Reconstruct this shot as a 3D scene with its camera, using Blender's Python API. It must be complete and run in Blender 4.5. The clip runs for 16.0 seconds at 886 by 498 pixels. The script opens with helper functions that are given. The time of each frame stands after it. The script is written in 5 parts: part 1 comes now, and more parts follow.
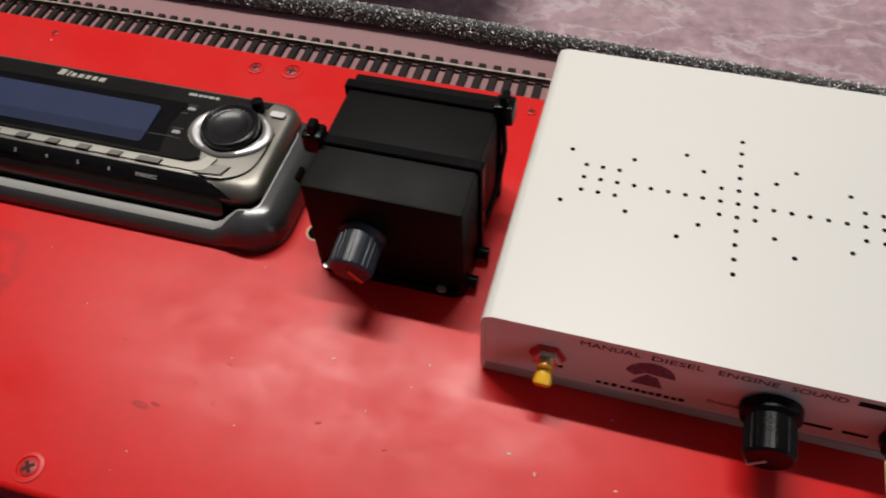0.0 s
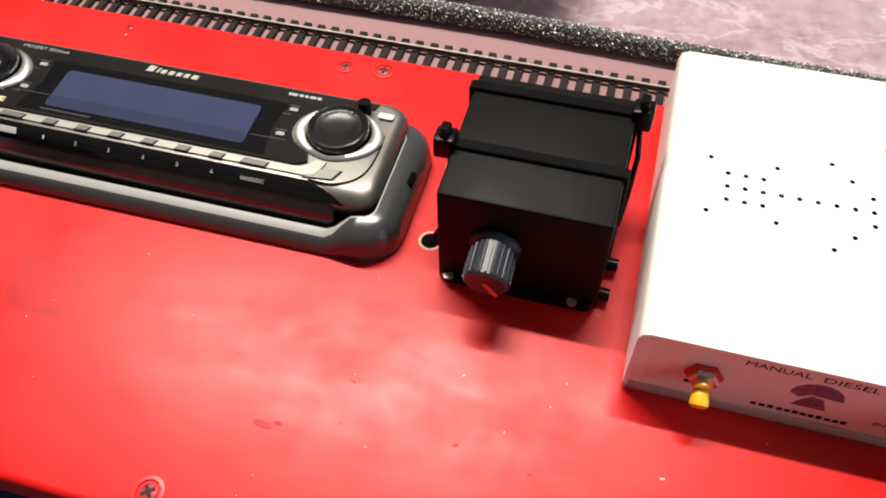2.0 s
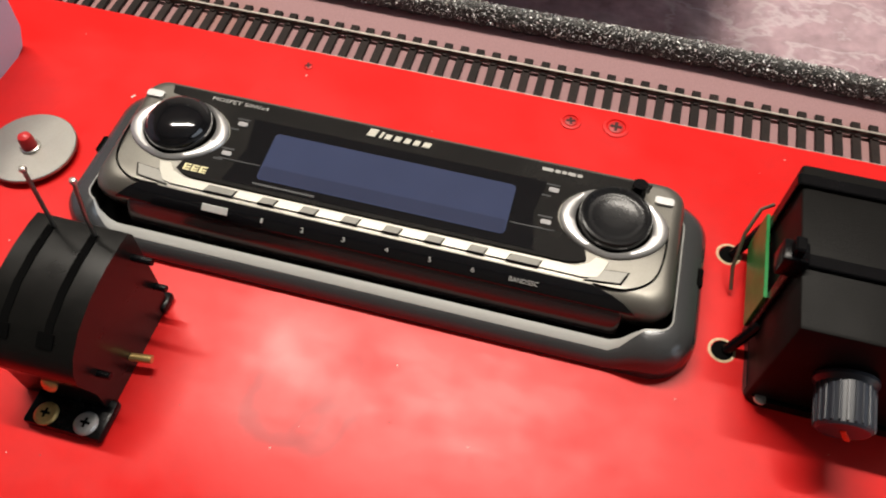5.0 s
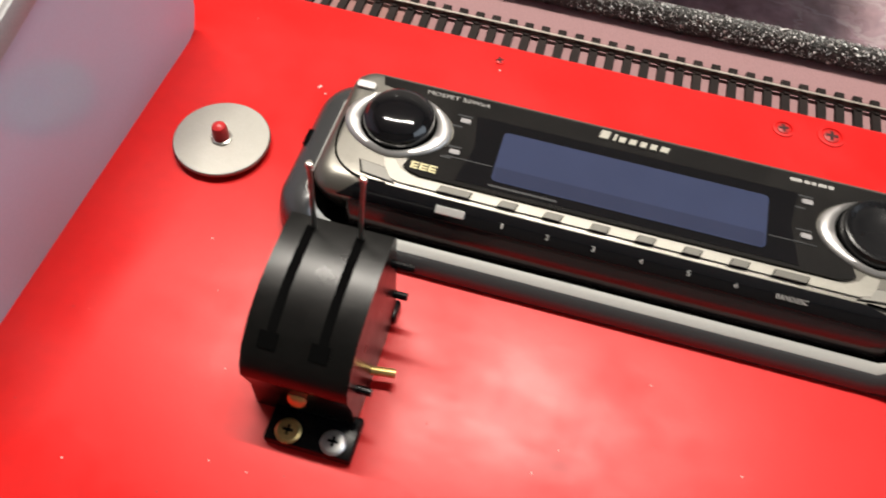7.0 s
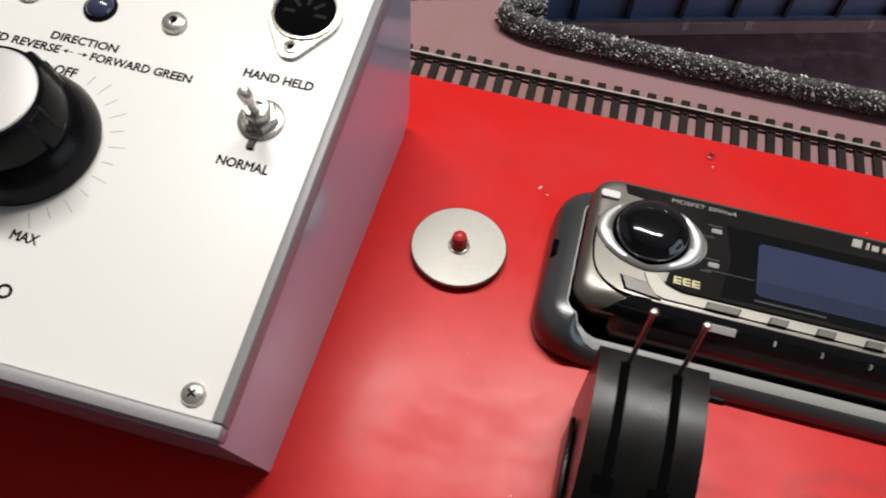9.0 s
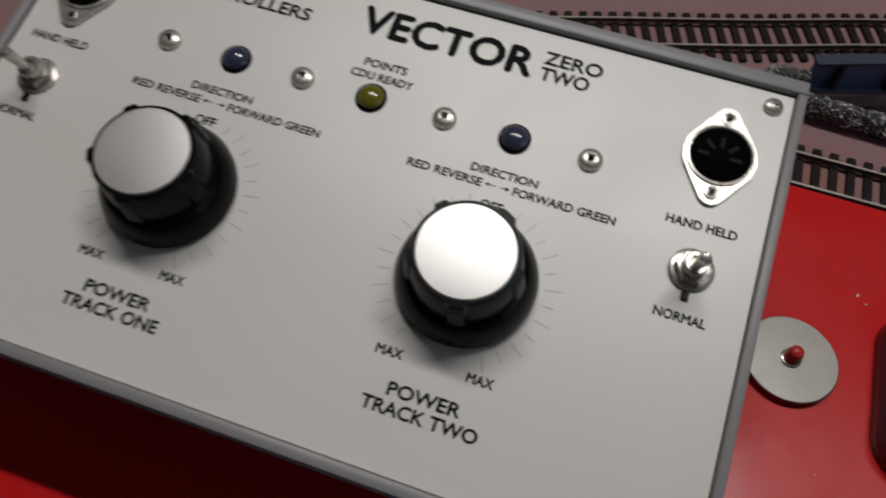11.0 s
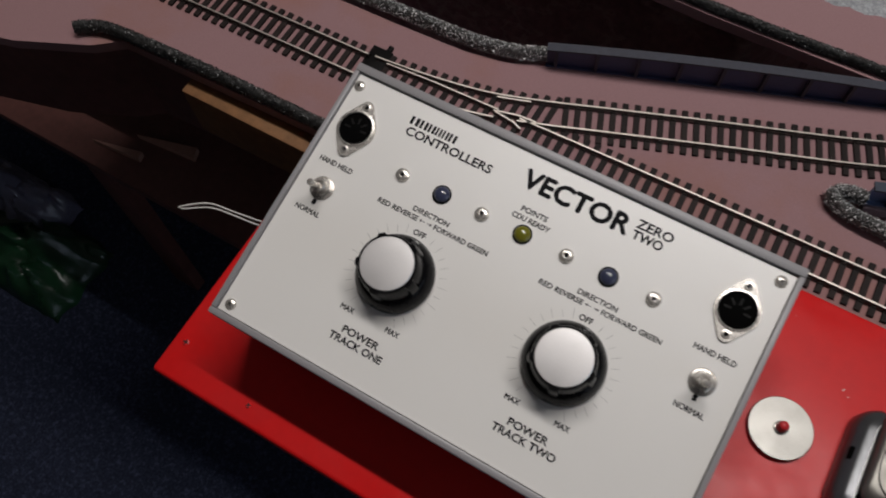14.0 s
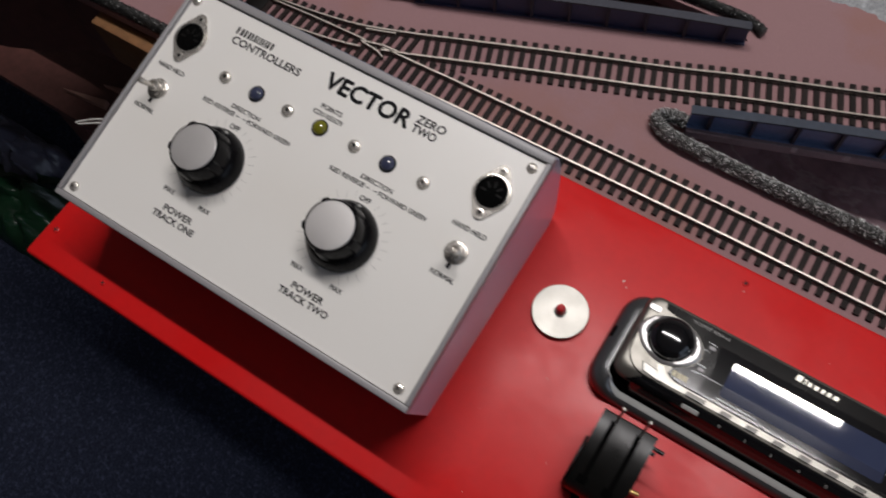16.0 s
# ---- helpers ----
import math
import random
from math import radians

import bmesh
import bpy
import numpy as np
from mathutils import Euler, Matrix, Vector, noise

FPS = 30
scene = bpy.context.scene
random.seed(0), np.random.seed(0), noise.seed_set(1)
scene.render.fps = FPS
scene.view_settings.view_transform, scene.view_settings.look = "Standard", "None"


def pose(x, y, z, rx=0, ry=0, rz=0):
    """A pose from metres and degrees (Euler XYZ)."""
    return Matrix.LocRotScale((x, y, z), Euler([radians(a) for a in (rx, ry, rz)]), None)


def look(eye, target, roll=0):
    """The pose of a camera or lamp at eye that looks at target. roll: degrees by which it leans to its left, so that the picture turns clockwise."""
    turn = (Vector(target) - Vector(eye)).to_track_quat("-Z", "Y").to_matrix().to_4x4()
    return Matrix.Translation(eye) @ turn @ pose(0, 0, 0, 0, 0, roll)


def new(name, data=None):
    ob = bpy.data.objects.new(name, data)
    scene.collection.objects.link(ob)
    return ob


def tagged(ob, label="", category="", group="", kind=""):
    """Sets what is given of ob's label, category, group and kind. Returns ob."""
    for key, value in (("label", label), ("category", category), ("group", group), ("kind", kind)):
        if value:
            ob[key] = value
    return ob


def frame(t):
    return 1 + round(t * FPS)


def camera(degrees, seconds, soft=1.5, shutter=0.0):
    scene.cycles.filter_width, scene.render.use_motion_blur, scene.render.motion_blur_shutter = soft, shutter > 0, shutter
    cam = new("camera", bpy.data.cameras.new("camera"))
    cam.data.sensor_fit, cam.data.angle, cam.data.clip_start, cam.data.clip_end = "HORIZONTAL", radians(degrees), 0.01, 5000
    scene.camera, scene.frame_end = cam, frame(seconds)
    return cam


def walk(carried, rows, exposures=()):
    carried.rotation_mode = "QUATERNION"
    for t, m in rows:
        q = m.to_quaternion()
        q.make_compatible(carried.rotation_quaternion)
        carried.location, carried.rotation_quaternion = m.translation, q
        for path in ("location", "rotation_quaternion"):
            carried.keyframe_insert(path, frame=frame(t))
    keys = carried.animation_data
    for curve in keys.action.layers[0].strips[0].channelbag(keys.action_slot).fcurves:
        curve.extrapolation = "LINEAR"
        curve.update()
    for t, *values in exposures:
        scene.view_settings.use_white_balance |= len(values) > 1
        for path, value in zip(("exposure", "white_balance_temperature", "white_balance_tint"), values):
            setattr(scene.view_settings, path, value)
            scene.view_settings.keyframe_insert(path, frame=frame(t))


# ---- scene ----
cam = camera(58.58, 16.0, soft=1.9, shutter=0.5)
PATH = [
    (0, (0.19682, -0.17639, 0.21040), (0.13999, -0.00495, -0.02914), -3.34),
    (0.5, (0.17829, -0.17914, 0.20870), (0.12371, -0.00515, -0.02952), -2.47),
    (1, (0.15926, -0.17842, 0.20067), (0.10841, -0.00579, -0.03935), -1.43),
    (1.5, (0.15243, -0.17950, 0.20240), (0.10159, -0.00640, -0.03729), -1.24),
    (2, (0.15157, -0.17840, 0.20314), (0.10034, -0.00527, -0.03645), -1.39),
    (2.5, (0.14909, -0.17299, 0.20296), (0.09579, -0.00095, -0.03696), -1.79),
    (3, (0.13635, -0.16595, 0.20118), (0.08418, 0.00392, -0.04053), -1.53),
    (3.5, (0.11035, -0.15243, 0.20613), (0.06104, 0.00999, -0.04123), -2.28),
    (4, (0.08332, -0.14328, 0.20913), (0.03609, 0.01308, -0.04251), -2.28),
    (4.2, (0.07439, -0.14332, 0.20807), (0.02882, 0.01394, -0.04331), -1.55),
    (6.3, (0.00795, -0.15438, 0.18854), (-0.02469, 0.00976, -0.06045), 4.84),
    (6.5, (-0.00257, -0.15525, 0.18883), (-0.03492, 0.00740, -0.06117), 4.97),
    (7, (-0.02245, -0.15401, 0.18560), (-0.05319, 0.00883, -0.06447), 5.54),
    (7.5, (-0.04273, -0.15003, 0.19293), (-0.07264, 0.01555, -0.05544), 5.68),
    (8, (-0.06388, -0.15233, 0.19760), (-0.09607, 0.01473, -0.04950), 5.06),
    (8.5, (-0.08606, -0.14977, 0.19682), (-0.11649, 0.01711, -0.05062), 5.09),
    (9, (-0.09754, -0.15034, 0.19656), (-0.13031, 0.01726, -0.05008), 4.59),
    (9.5, (-0.11620, -0.14747, 0.19228), (-0.14499, 0.01948, -0.05530), 5.93),
    (10, (-0.14850, -0.13964, 0.19490), (-0.17803, 0.02958, -0.05105), 5.44),
    (10.2, (-0.16016, -0.14041, 0.19613), (-0.19134, 0.02802, -0.05017), 5.09),
    (12.3, (-0.21833, -0.14968, 0.29738), (-0.27916, -0.03100, 0.02865), -1.12),
    (12.5, (-0.22002, -0.14800, 0.30789), (-0.28268, -0.02966, 0.03943), -1.80),
    (13, (-0.22895, -0.14450, 0.32697), (-0.29369, -0.02953, 0.05755), -2.39),
    (13.5, (-0.22455, -0.15271, 0.33655), (-0.28951, -0.04362, 0.06474), -2.13),
    (14, (-0.20069, -0.15083, 0.36258), (-0.27235, -0.04721, 0.09032), -4.93),
    (14.5, (-0.16941, -0.15161, 0.36930), (-0.24340, -0.05139, 0.09639), -6.22),
    (15, (-0.14268, -0.14873, 0.37327), (-0.21893, -0.05143, 0.09992), -7.49),
    (15.5, (-0.11258, -0.14767, 0.37895), (-0.19220, -0.05232, 0.10588), -8.37),
    (16, (-0.07603, -0.14626, 0.38060), (-0.15711, -0.05321, 0.10716), -9.38),
]
EXPOSURES = [(0.0, -0.05, 6650, 10), (0.5, 0.2, 6700, 10), (1.5, 0.77, 6900, 10), (2.5, 0.83, 6900, 10), (3.5, 0.6, 7150, 10), (4.0, 0.45, 7150, 10), (7.0, 0.65, 7000, 10), (8.5, 0.35, 6600, 10), (9.0, 0.03, 6500, 10), (10.0, -0.72, 6400, 10), (12.5, -1.68, 6450, 12), (13.5, -1.0, 6430, 12), (14.0, -0.92, 6430, 13), (16.0, -0.75, 6400, 14)]
walk(cam, [(t, look(eye, target, roll)) for t, eye, target, roll in PATH], EXPOSURES)

# ---- world and light ----
world = bpy.data.worlds.new("world")
scene.world = world
world.use_nodes = True
wn = world.node_tree.nodes
sky = wn.new("ShaderNodeTexSky")
sky.sky_type, sky.sun_disc, sky.sun_elevation, sky.sun_rotation = "NISHITA", False, radians(50), radians(10)
world.node_tree.links.new(sky.outputs[0], wn["Background"].inputs[0])
wn["Background"].inputs[1].default_value = 0.12


def window_light(name, x, y, z, sx, sy, watts, colour, aim):
    """Daylight standing in a window's opening, in metres."""
    lamp = bpy.data.lights.new(name, "AREA")
    lamp.shape, lamp.size, lamp.size_y, lamp.energy, lamp.color = "RECTANGLE", sx, sy, watts, colour
    ob = new(name, lamp)
    ob.matrix_world = look((x, y, z), aim)
    return ob


CEIL, FLOOR = 1.62, -0.78
TUBE_X0, TUBE_X1, TUBE_Y = -0.78, 0.38, 0.44
WIN_X, WIN_Y0, WIN_Y1, WIN_Z0, WIN_Z1 = 1.9, -1.1, 0.5, 0.05, 1.25
window_light("tube_light", (TUBE_X0 + TUBE_X1) / 2, TUBE_Y, CEIL - 0.075, TUBE_X1 - TUBE_X0, 0.045, 30.5, (1.0, 0.97, 0.93),
             ((TUBE_X0 + TUBE_X1) / 2, TUBE_Y + 1e-4, 0))
window_light("window_daylight", WIN_X + 0.05, (WIN_Y0 + WIN_Y1) / 2, (WIN_Z0 + WIN_Z1) / 2, WIN_Y1 - WIN_Y0 - 0.04, WIN_Z1 - WIN_Z0 - 0.04, 9.0, (0.78, 0.88, 1.0),
             (0, (WIN_Y0 + WIN_Y1) / 2, (WIN_Z0 + WIN_Z1) / 2 - 0.05))

# ---- mesh helpers, all in millimetres ----
MM = 0.001


def thing(name, label, category, loc, turn=0.0, group="", kind=""):
    ob = new(name)
    ob.empty_display_size = 0.01
    ob.matrix_world = pose(loc[0] * MM, loc[1] * MM, loc[2] * MM, 0, 0, turn)
    return tagged(ob, label, category, group, kind)


def data_of(bm, name, material, smooth=35):
    bmesh.ops.recalc_face_normals(bm, faces=bm.faces)
    me = bpy.data.meshes.new(name)
    bmesh.ops.scale(bm, vec=(MM, MM, MM), verts=bm.verts)
    limit = radians(smooth)
    for f in bm.faces:
        f.smooth = True
    for e in bm.edges:
        e.smooth = len(e.link_faces) == 2 and e.calc_face_angle(0) < limit
    bm.to_mesh(me)
    bm.free()
    for m in material if isinstance(material, (list, tuple)) else [material]:
        me.materials.append(m)
    return me


def part(name, bm, material, parent, label="", m=None, smooth=35):
    """Links a bmesh as one mesh object under a thing or a part."""
    ob = new(name, bm if isinstance(bm, bpy.types.Mesh) else data_of(bm, name, material, smooth))
    ob.parent = parent
    if m is not None:
        ob.matrix_basis = m
    if label:
        ob["label"] = label
    return ob


def solid(name, bm, material, label, category, kind="", group="", m=None, smooth=35):
    """A thing of one mesh, top level."""
    ob = new(name, bm if isinstance(bm, bpy.types.Mesh) else data_of(bm, name, material, smooth))
    if m is not None:
        ob.matrix_world = m
    return tagged(ob, label, category, group, kind)


def at(x, y, z, rx=0, ry=0, rz=0):
    return pose(x * MM, y * MM, z * MM, rx, ry, rz)


def shifted(bm, m):
    bmesh.ops.transform(bm, matrix=m, verts=bm.verts)
    return bm


def turned(x, y, z, rx=0, ry=0, rz=0):
    return pose(x, y, z, rx, ry, rz)


def bevelled(bm, verts, width, seg=2, least=30):
    edges = {e for v in verts for e in v.link_edges if len(e.link_faces) == 2 and e.calc_face_angle(0) > radians(least)}
    if width > 0 and edges:
        bmesh.ops.bevel(bm, geom=list(edges), offset=width, segments=seg, affect="EDGES", profile=0.5, clamp_overlap=True)


def box(x0, x1, y0, y1, z0, z1, bevel=0.0, seg=2, bm=None):
    own = bmesh.new()
    got = bmesh.ops.create_cube(own, size=1)
    for v in got["verts"]:
        v.co = Vector(((x0 + x1) / 2 + v.co.x * (x1 - x0), (y0 + y1) / 2 + v.co.y * (y1 - y0), (z0 + z1) / 2 + v.co.z * (z1 - z0)))
    bevelled(own, own.verts[:], bevel, seg)
    return own if bm is None else joined(bm, own)


def joined(bm, other):
    me = bpy.data.meshes.new("join")
    other.to_mesh(me)
    other.free()
    bm.from_mesh(me)
    bpy.data.meshes.remove(me)
    return bm


def prism(points, z0, z1, bevel=0.0, seg=2, bm=None):
    """A flat outline, given counter-clockwise, raised from z0 to z1."""
    own = bmesh.new()
    low = [own.verts.new((x, y, z0)) for x, y in points]
    high = [own.verts.new((x, y, z1)) for x, y in points]
    own.faces.new(high), own.faces.new(low[::-1])
    for i in range(len(points)):
        j = (i + 1) % len(points)
        own.faces.new((low[i], low[j], high[j], high[i]))
    bevelled(own, own.verts[:], bevel, seg, 40)
    return own if bm is None else joined(bm, own)


def lathe(profile, seg=36, bm=None):
    """Turns rows of radius and height about z: closed at both ends, or a ring."""
    own = bmesh.new()
    rings = []
    for r, z in profile:
        rings.append([own.verts.new((r * math.cos(2 * math.pi * k / seg), r * math.sin(2 * math.pi * k / seg), z)) for k in range(seg)] if r > 1e-6 else [own.verts.new((0, 0, z))])
    for a, b in zip(rings, rings[1:]):
        for k in range(seg):
            n = (k + 1) % seg
            if len(a) == 1 and len(b) == 1:
                break
            if len(a) == 1:
                own.faces.new((a[0], b[k], b[n]))
            elif len(b) == 1:
                own.faces.new((a[k], a[n], b[0]))
            else:
                own.faces.new((a[k], a[n], b[n], b[k]))
    first, last = profile[0], profile[-1]
    if min(first[0], last[0]) > 1e-6 and abs(first[1] - last[1]) <= 0.5 and abs(first[0] - last[0]) > 0.05:
        for k in range(seg):
            n = (k + 1) % seg
            own.faces.new((rings[-1][k], rings[-1][n], rings[0][n], rings[0][k]))
    else:
        for ring in (rings[0], rings[-1]):
            if len(ring) > 1:
                own.faces.new(ring)
    return own if bm is None else joined(bm, own)


def sweep(points, radius, seg=10, bm=None, squash=1.0):
    """A round bar along points."""
    own = bmesh.new()
    pts = [Vector(p) for p in points]
    rings = []
    for i, p in enumerate(pts):
        d = (pts[min(i + 1, len(pts) - 1)] - pts[max(i - 1, 0)]).normalized()
        side = d.cross(Vector((0, 0, 1)))
        side = side.normalized() if side.length > 1e-3 else Vector((1, 0, 0))
        up = side.cross(d)
        rings.append([own.verts.new(p + radius * (math.cos(a) * side + squash * math.sin(a) * up)) for a in (2 * math.pi * k / seg for k in range(seg))])
    for a, b in zip(rings, rings[1:]):
        for k in range(seg):
            n = (k + 1) % seg
            own.faces.new((a[k], a[n], b[n], b[k]))
    own.faces.new(rings[0][::-1]), own.faces.new(rings[-1])
    return own if bm is None else joined(bm, own)


def rounded(x0, x1, y0, y1, r, n=5):
    """A rectangle's outline with round corners."""
    out = []
    for cx, cy, a in ((x1 - r, y1 - r, 0), (x0 + r, y1 - r, 90), (x0 + r, y0 + r, 180), (x1 - r, y0 + r, 270)):
        out += [(cx + r * math.cos(radians(a + 90 * k / n)), cy + r * math.sin(radians(a + 90 * k / n))) for k in range(n + 1)]
    return out


def smooth_line(points, step=7.0):
    """Points at even steps along a smooth curve through the given ones."""
    pts = np.array(points, float)
    pts = np.vstack([2 * pts[0] - pts[1], pts, 2 * pts[-1] - pts[-2]])
    fine = []
    for i in range(1, len(pts) - 2):
        for u in np.linspace(0, 1, 40, endpoint=False):
            a, b, c, d = pts[i - 1:i + 3]
            fine.append(0.5 * (2 * b + (c - a) * u + (2 * a - 5 * b + 4 * c - d) * u**2 + (3 * b - a - 3 * c + d) * u**3))
    fine = np.array(fine + [pts[-2]])
    run = np.r_[0, np.cumsum(np.linalg.norm(np.diff(fine, axis=0), axis=1))]
    at_run = np.arange(0, run[-1], step)
    return np.stack([np.interp(at_run, run, column) for column in fine.T], 1)


def lettering(text, width, height, thick=0.06, bold=0.0, heavy=0.0):
    """A word as a thin mesh, its lower left corner at the origin, stretched to its printed size."""
    cu = bpy.data.curves.new("word", "FONT")
    cu.body, cu.extrude, cu.offset, cu.resolution_u = text, 0.0, bold, 3
    ob = bpy.data.objects.new("word", cu)
    scene.collection.objects.link(ob)
    me = bpy.data.meshes.new_from_object(ob.evaluated_get(bpy.context.evaluated_depsgraph_get()))
    bpy.data.objects.remove(ob)
    bpy.data.curves.remove(cu)
    bm = bmesh.new()
    bm.from_mesh(me)
    bpy.data.meshes.remove(me)
    xs, ys = [v.co.x for v in bm.verts], [v.co.y for v in bm.verts]
    x0, y0, sx, sy = min(xs), min(ys), width / (max(xs) - min(xs)), height / (max(ys) - min(ys))
    for v in bm.verts:
        v.co = Vector(((v.co.x - x0) * sx, (v.co.y - y0) * sy, 0))
    top = bmesh.ops.extrude_face_region(bm, geom=bm.faces[:])
    for v in top["geom"]:
        if isinstance(v, bmesh.types.BMVert):
            v.co.z += thick
    if heavy:
        base = bm.copy()
        for k, (dx, dy) in enumerate(((heavy, 0), (-heavy, 0), (0, heavy), (0, -heavy))):
            joined(bm, shifted(base.copy(), turned(dx, dy, 0.003 * (k + 1))))
        base.free()
    return bm


def loop_line(x0, x1, y0, y1, r, corner=8, along=44, across=14):
    """A rounded rectangle as a closed loop with points along its edges, always of the same count."""
    out = []
    spots = ((x1 - r, y1 - r, 0), (x0 + r, y1 - r, 90), (x0 + r, y0 + r, 180), (x1 - r, y0 + r, 270))
    for q, (cx, cy, a) in enumerate(spots):
        arc = [(cx + r * math.cos(radians(a + 90 * k / corner)), cy + r * math.sin(radians(a + 90 * k / corner))) for k in range(corner + 1)]
        out += arc
        nx, ny, na = spots[(q + 1) % 4]
        end = (nx + r * math.cos(radians(na)), ny + r * math.sin(radians(na)))
        n = along if q % 2 == 0 else across
        out += [(arc[-1][0] + (end[0] - arc[-1][0]) * k / n, arc[-1][1] + (end[1] - arc[-1][1]) * k / n) for k in range(1, n)]
    return out


def loft(rings, cap_top=True, cap_bottom=True):
    """A skin over closed loops of points, from the lowest to the last."""
    bm = bmesh.new()
    made = [[bm.verts.new(p) for p in ring] for ring in rings]
    for a, b in zip(made, made[1:]):
        for k in range(len(a)):
            n = (k + 1) % len(a)
            bm.faces.new((a[k], a[n], b[n], b[k]))
    if cap_bottom:
        bm.faces.new(made[0][::-1])
    if cap_top:
        bm.faces.new(made[-1])
    return bm


# ---- materials ----
def material(name, colour, rough=0.5, metal=0.0, vary=0.12, grain=900.0, bump=0.1, stain=0.0, stain_scale=25.0, stain_colour=None, coat=0.0, coat_rough=0.1, per_object=0.0, rough_vary=0.12, spec=0.5):
    mat = bpy.data.materials.new(name)
    mat.use_nodes = True
    nt = mat.node_tree
    n, l = nt.nodes, nt.links
    b = n["Principled BSDF"]
    coord = n.new("ShaderNodeTexCoord")
    fine, wide = n.new("ShaderNodeTexNoise"), n.new("ShaderNodeTexNoise")
    for tex, scale, detail in ((fine, grain, 4), (wide, stain_scale, 6)):
        tex.inputs["Scale"].default_value, tex.inputs["Detail"].default_value = scale, detail
        l.new(coord.outputs["Object"], tex.inputs["Vector"])
    wide.inputs["Roughness"].default_value = 0.62
    mix = n.new("ShaderNodeMix")
    mix.data_type, mix.blend_type = "RGBA", "MIX"
    dark = [c * (1 - 2 * vary) for c in colour]
    lite = [min(1, c * (1 + 1.2 * vary)) for c in colour]
    mix.inputs[6].default_value, mix.inputs[7].default_value = (*dark, 1), (*lite, 1)
    l.new(fine.outputs["Fac"], mix.inputs[0])
    out = mix.outputs[2]
    if stain:
        ramp = n.new("ShaderNodeValToRGB")
        ramp.color_ramp.elements[0].position, ramp.color_ramp.elements[1].position = 0.5, 0.72
        ramp.color_ramp.elements[0].color, ramp.color_ramp.elements[1].color = (0, 0, 0, 1), (stain, stain, stain, 1)
        l.new(wide.outputs["Fac"], ramp.inputs[0])
        worn = n.new("ShaderNodeMix")
        worn.data_type = "RGBA"
        l.new(ramp.outputs[0], worn.inputs[0])
        l.new(out, worn.inputs[6])
        worn.inputs[7].default_value = (*(stain_colour or [c * 0.5 for c in colour]), 1)
        out = worn.outputs[2]
    if per_object:
        info, hsv, rng = n.new("ShaderNodeObjectInfo"), n.new("ShaderNodeHueSaturation"), n.new("ShaderNodeMapRange")
        rng.inputs[3].default_value, rng.inputs[4].default_value = 1 - per_object, 1 + per_object
        l.new(info.outputs["Random"], rng.inputs[0])
        l.new(rng.outputs[0], hsv.inputs["Value"])
        l.new(out, hsv.inputs["Color"])
        out = hsv.outputs[0]
    l.new(out, b.inputs["Base Color"])
    rr = n.new("ShaderNodeMapRange")
    rr.inputs[1].default_value, rr.inputs[2].default_value = 0.3, 0.7
    rr.inputs[3].default_value, rr.inputs[4].default_value = max(0.02, rough - rough_vary * rough), min(1, rough + rough_vary * rough)
    l.new(wide.outputs["Fac"], rr.inputs[0])
    l.new(rr.outputs[0], b.inputs["Roughness"])
    b.inputs["Metallic"].default_value = metal
    b.inputs["Specular IOR Level"].default_value = spec
    b.inputs["Coat Weight"].default_value, b.inputs["Coat Roughness"].default_value = coat, coat_rough
    if bump:
        bp = n.new("ShaderNodeBump")
        bp.inputs["Strength"].default_value, bp.inputs["Distance"].default_value = bump, 0.0004
        l.new(fine.outputs["Fac"], bp.inputs["Height"])
        l.new(bp.outputs[0], b.inputs["Normal"])
    return mat


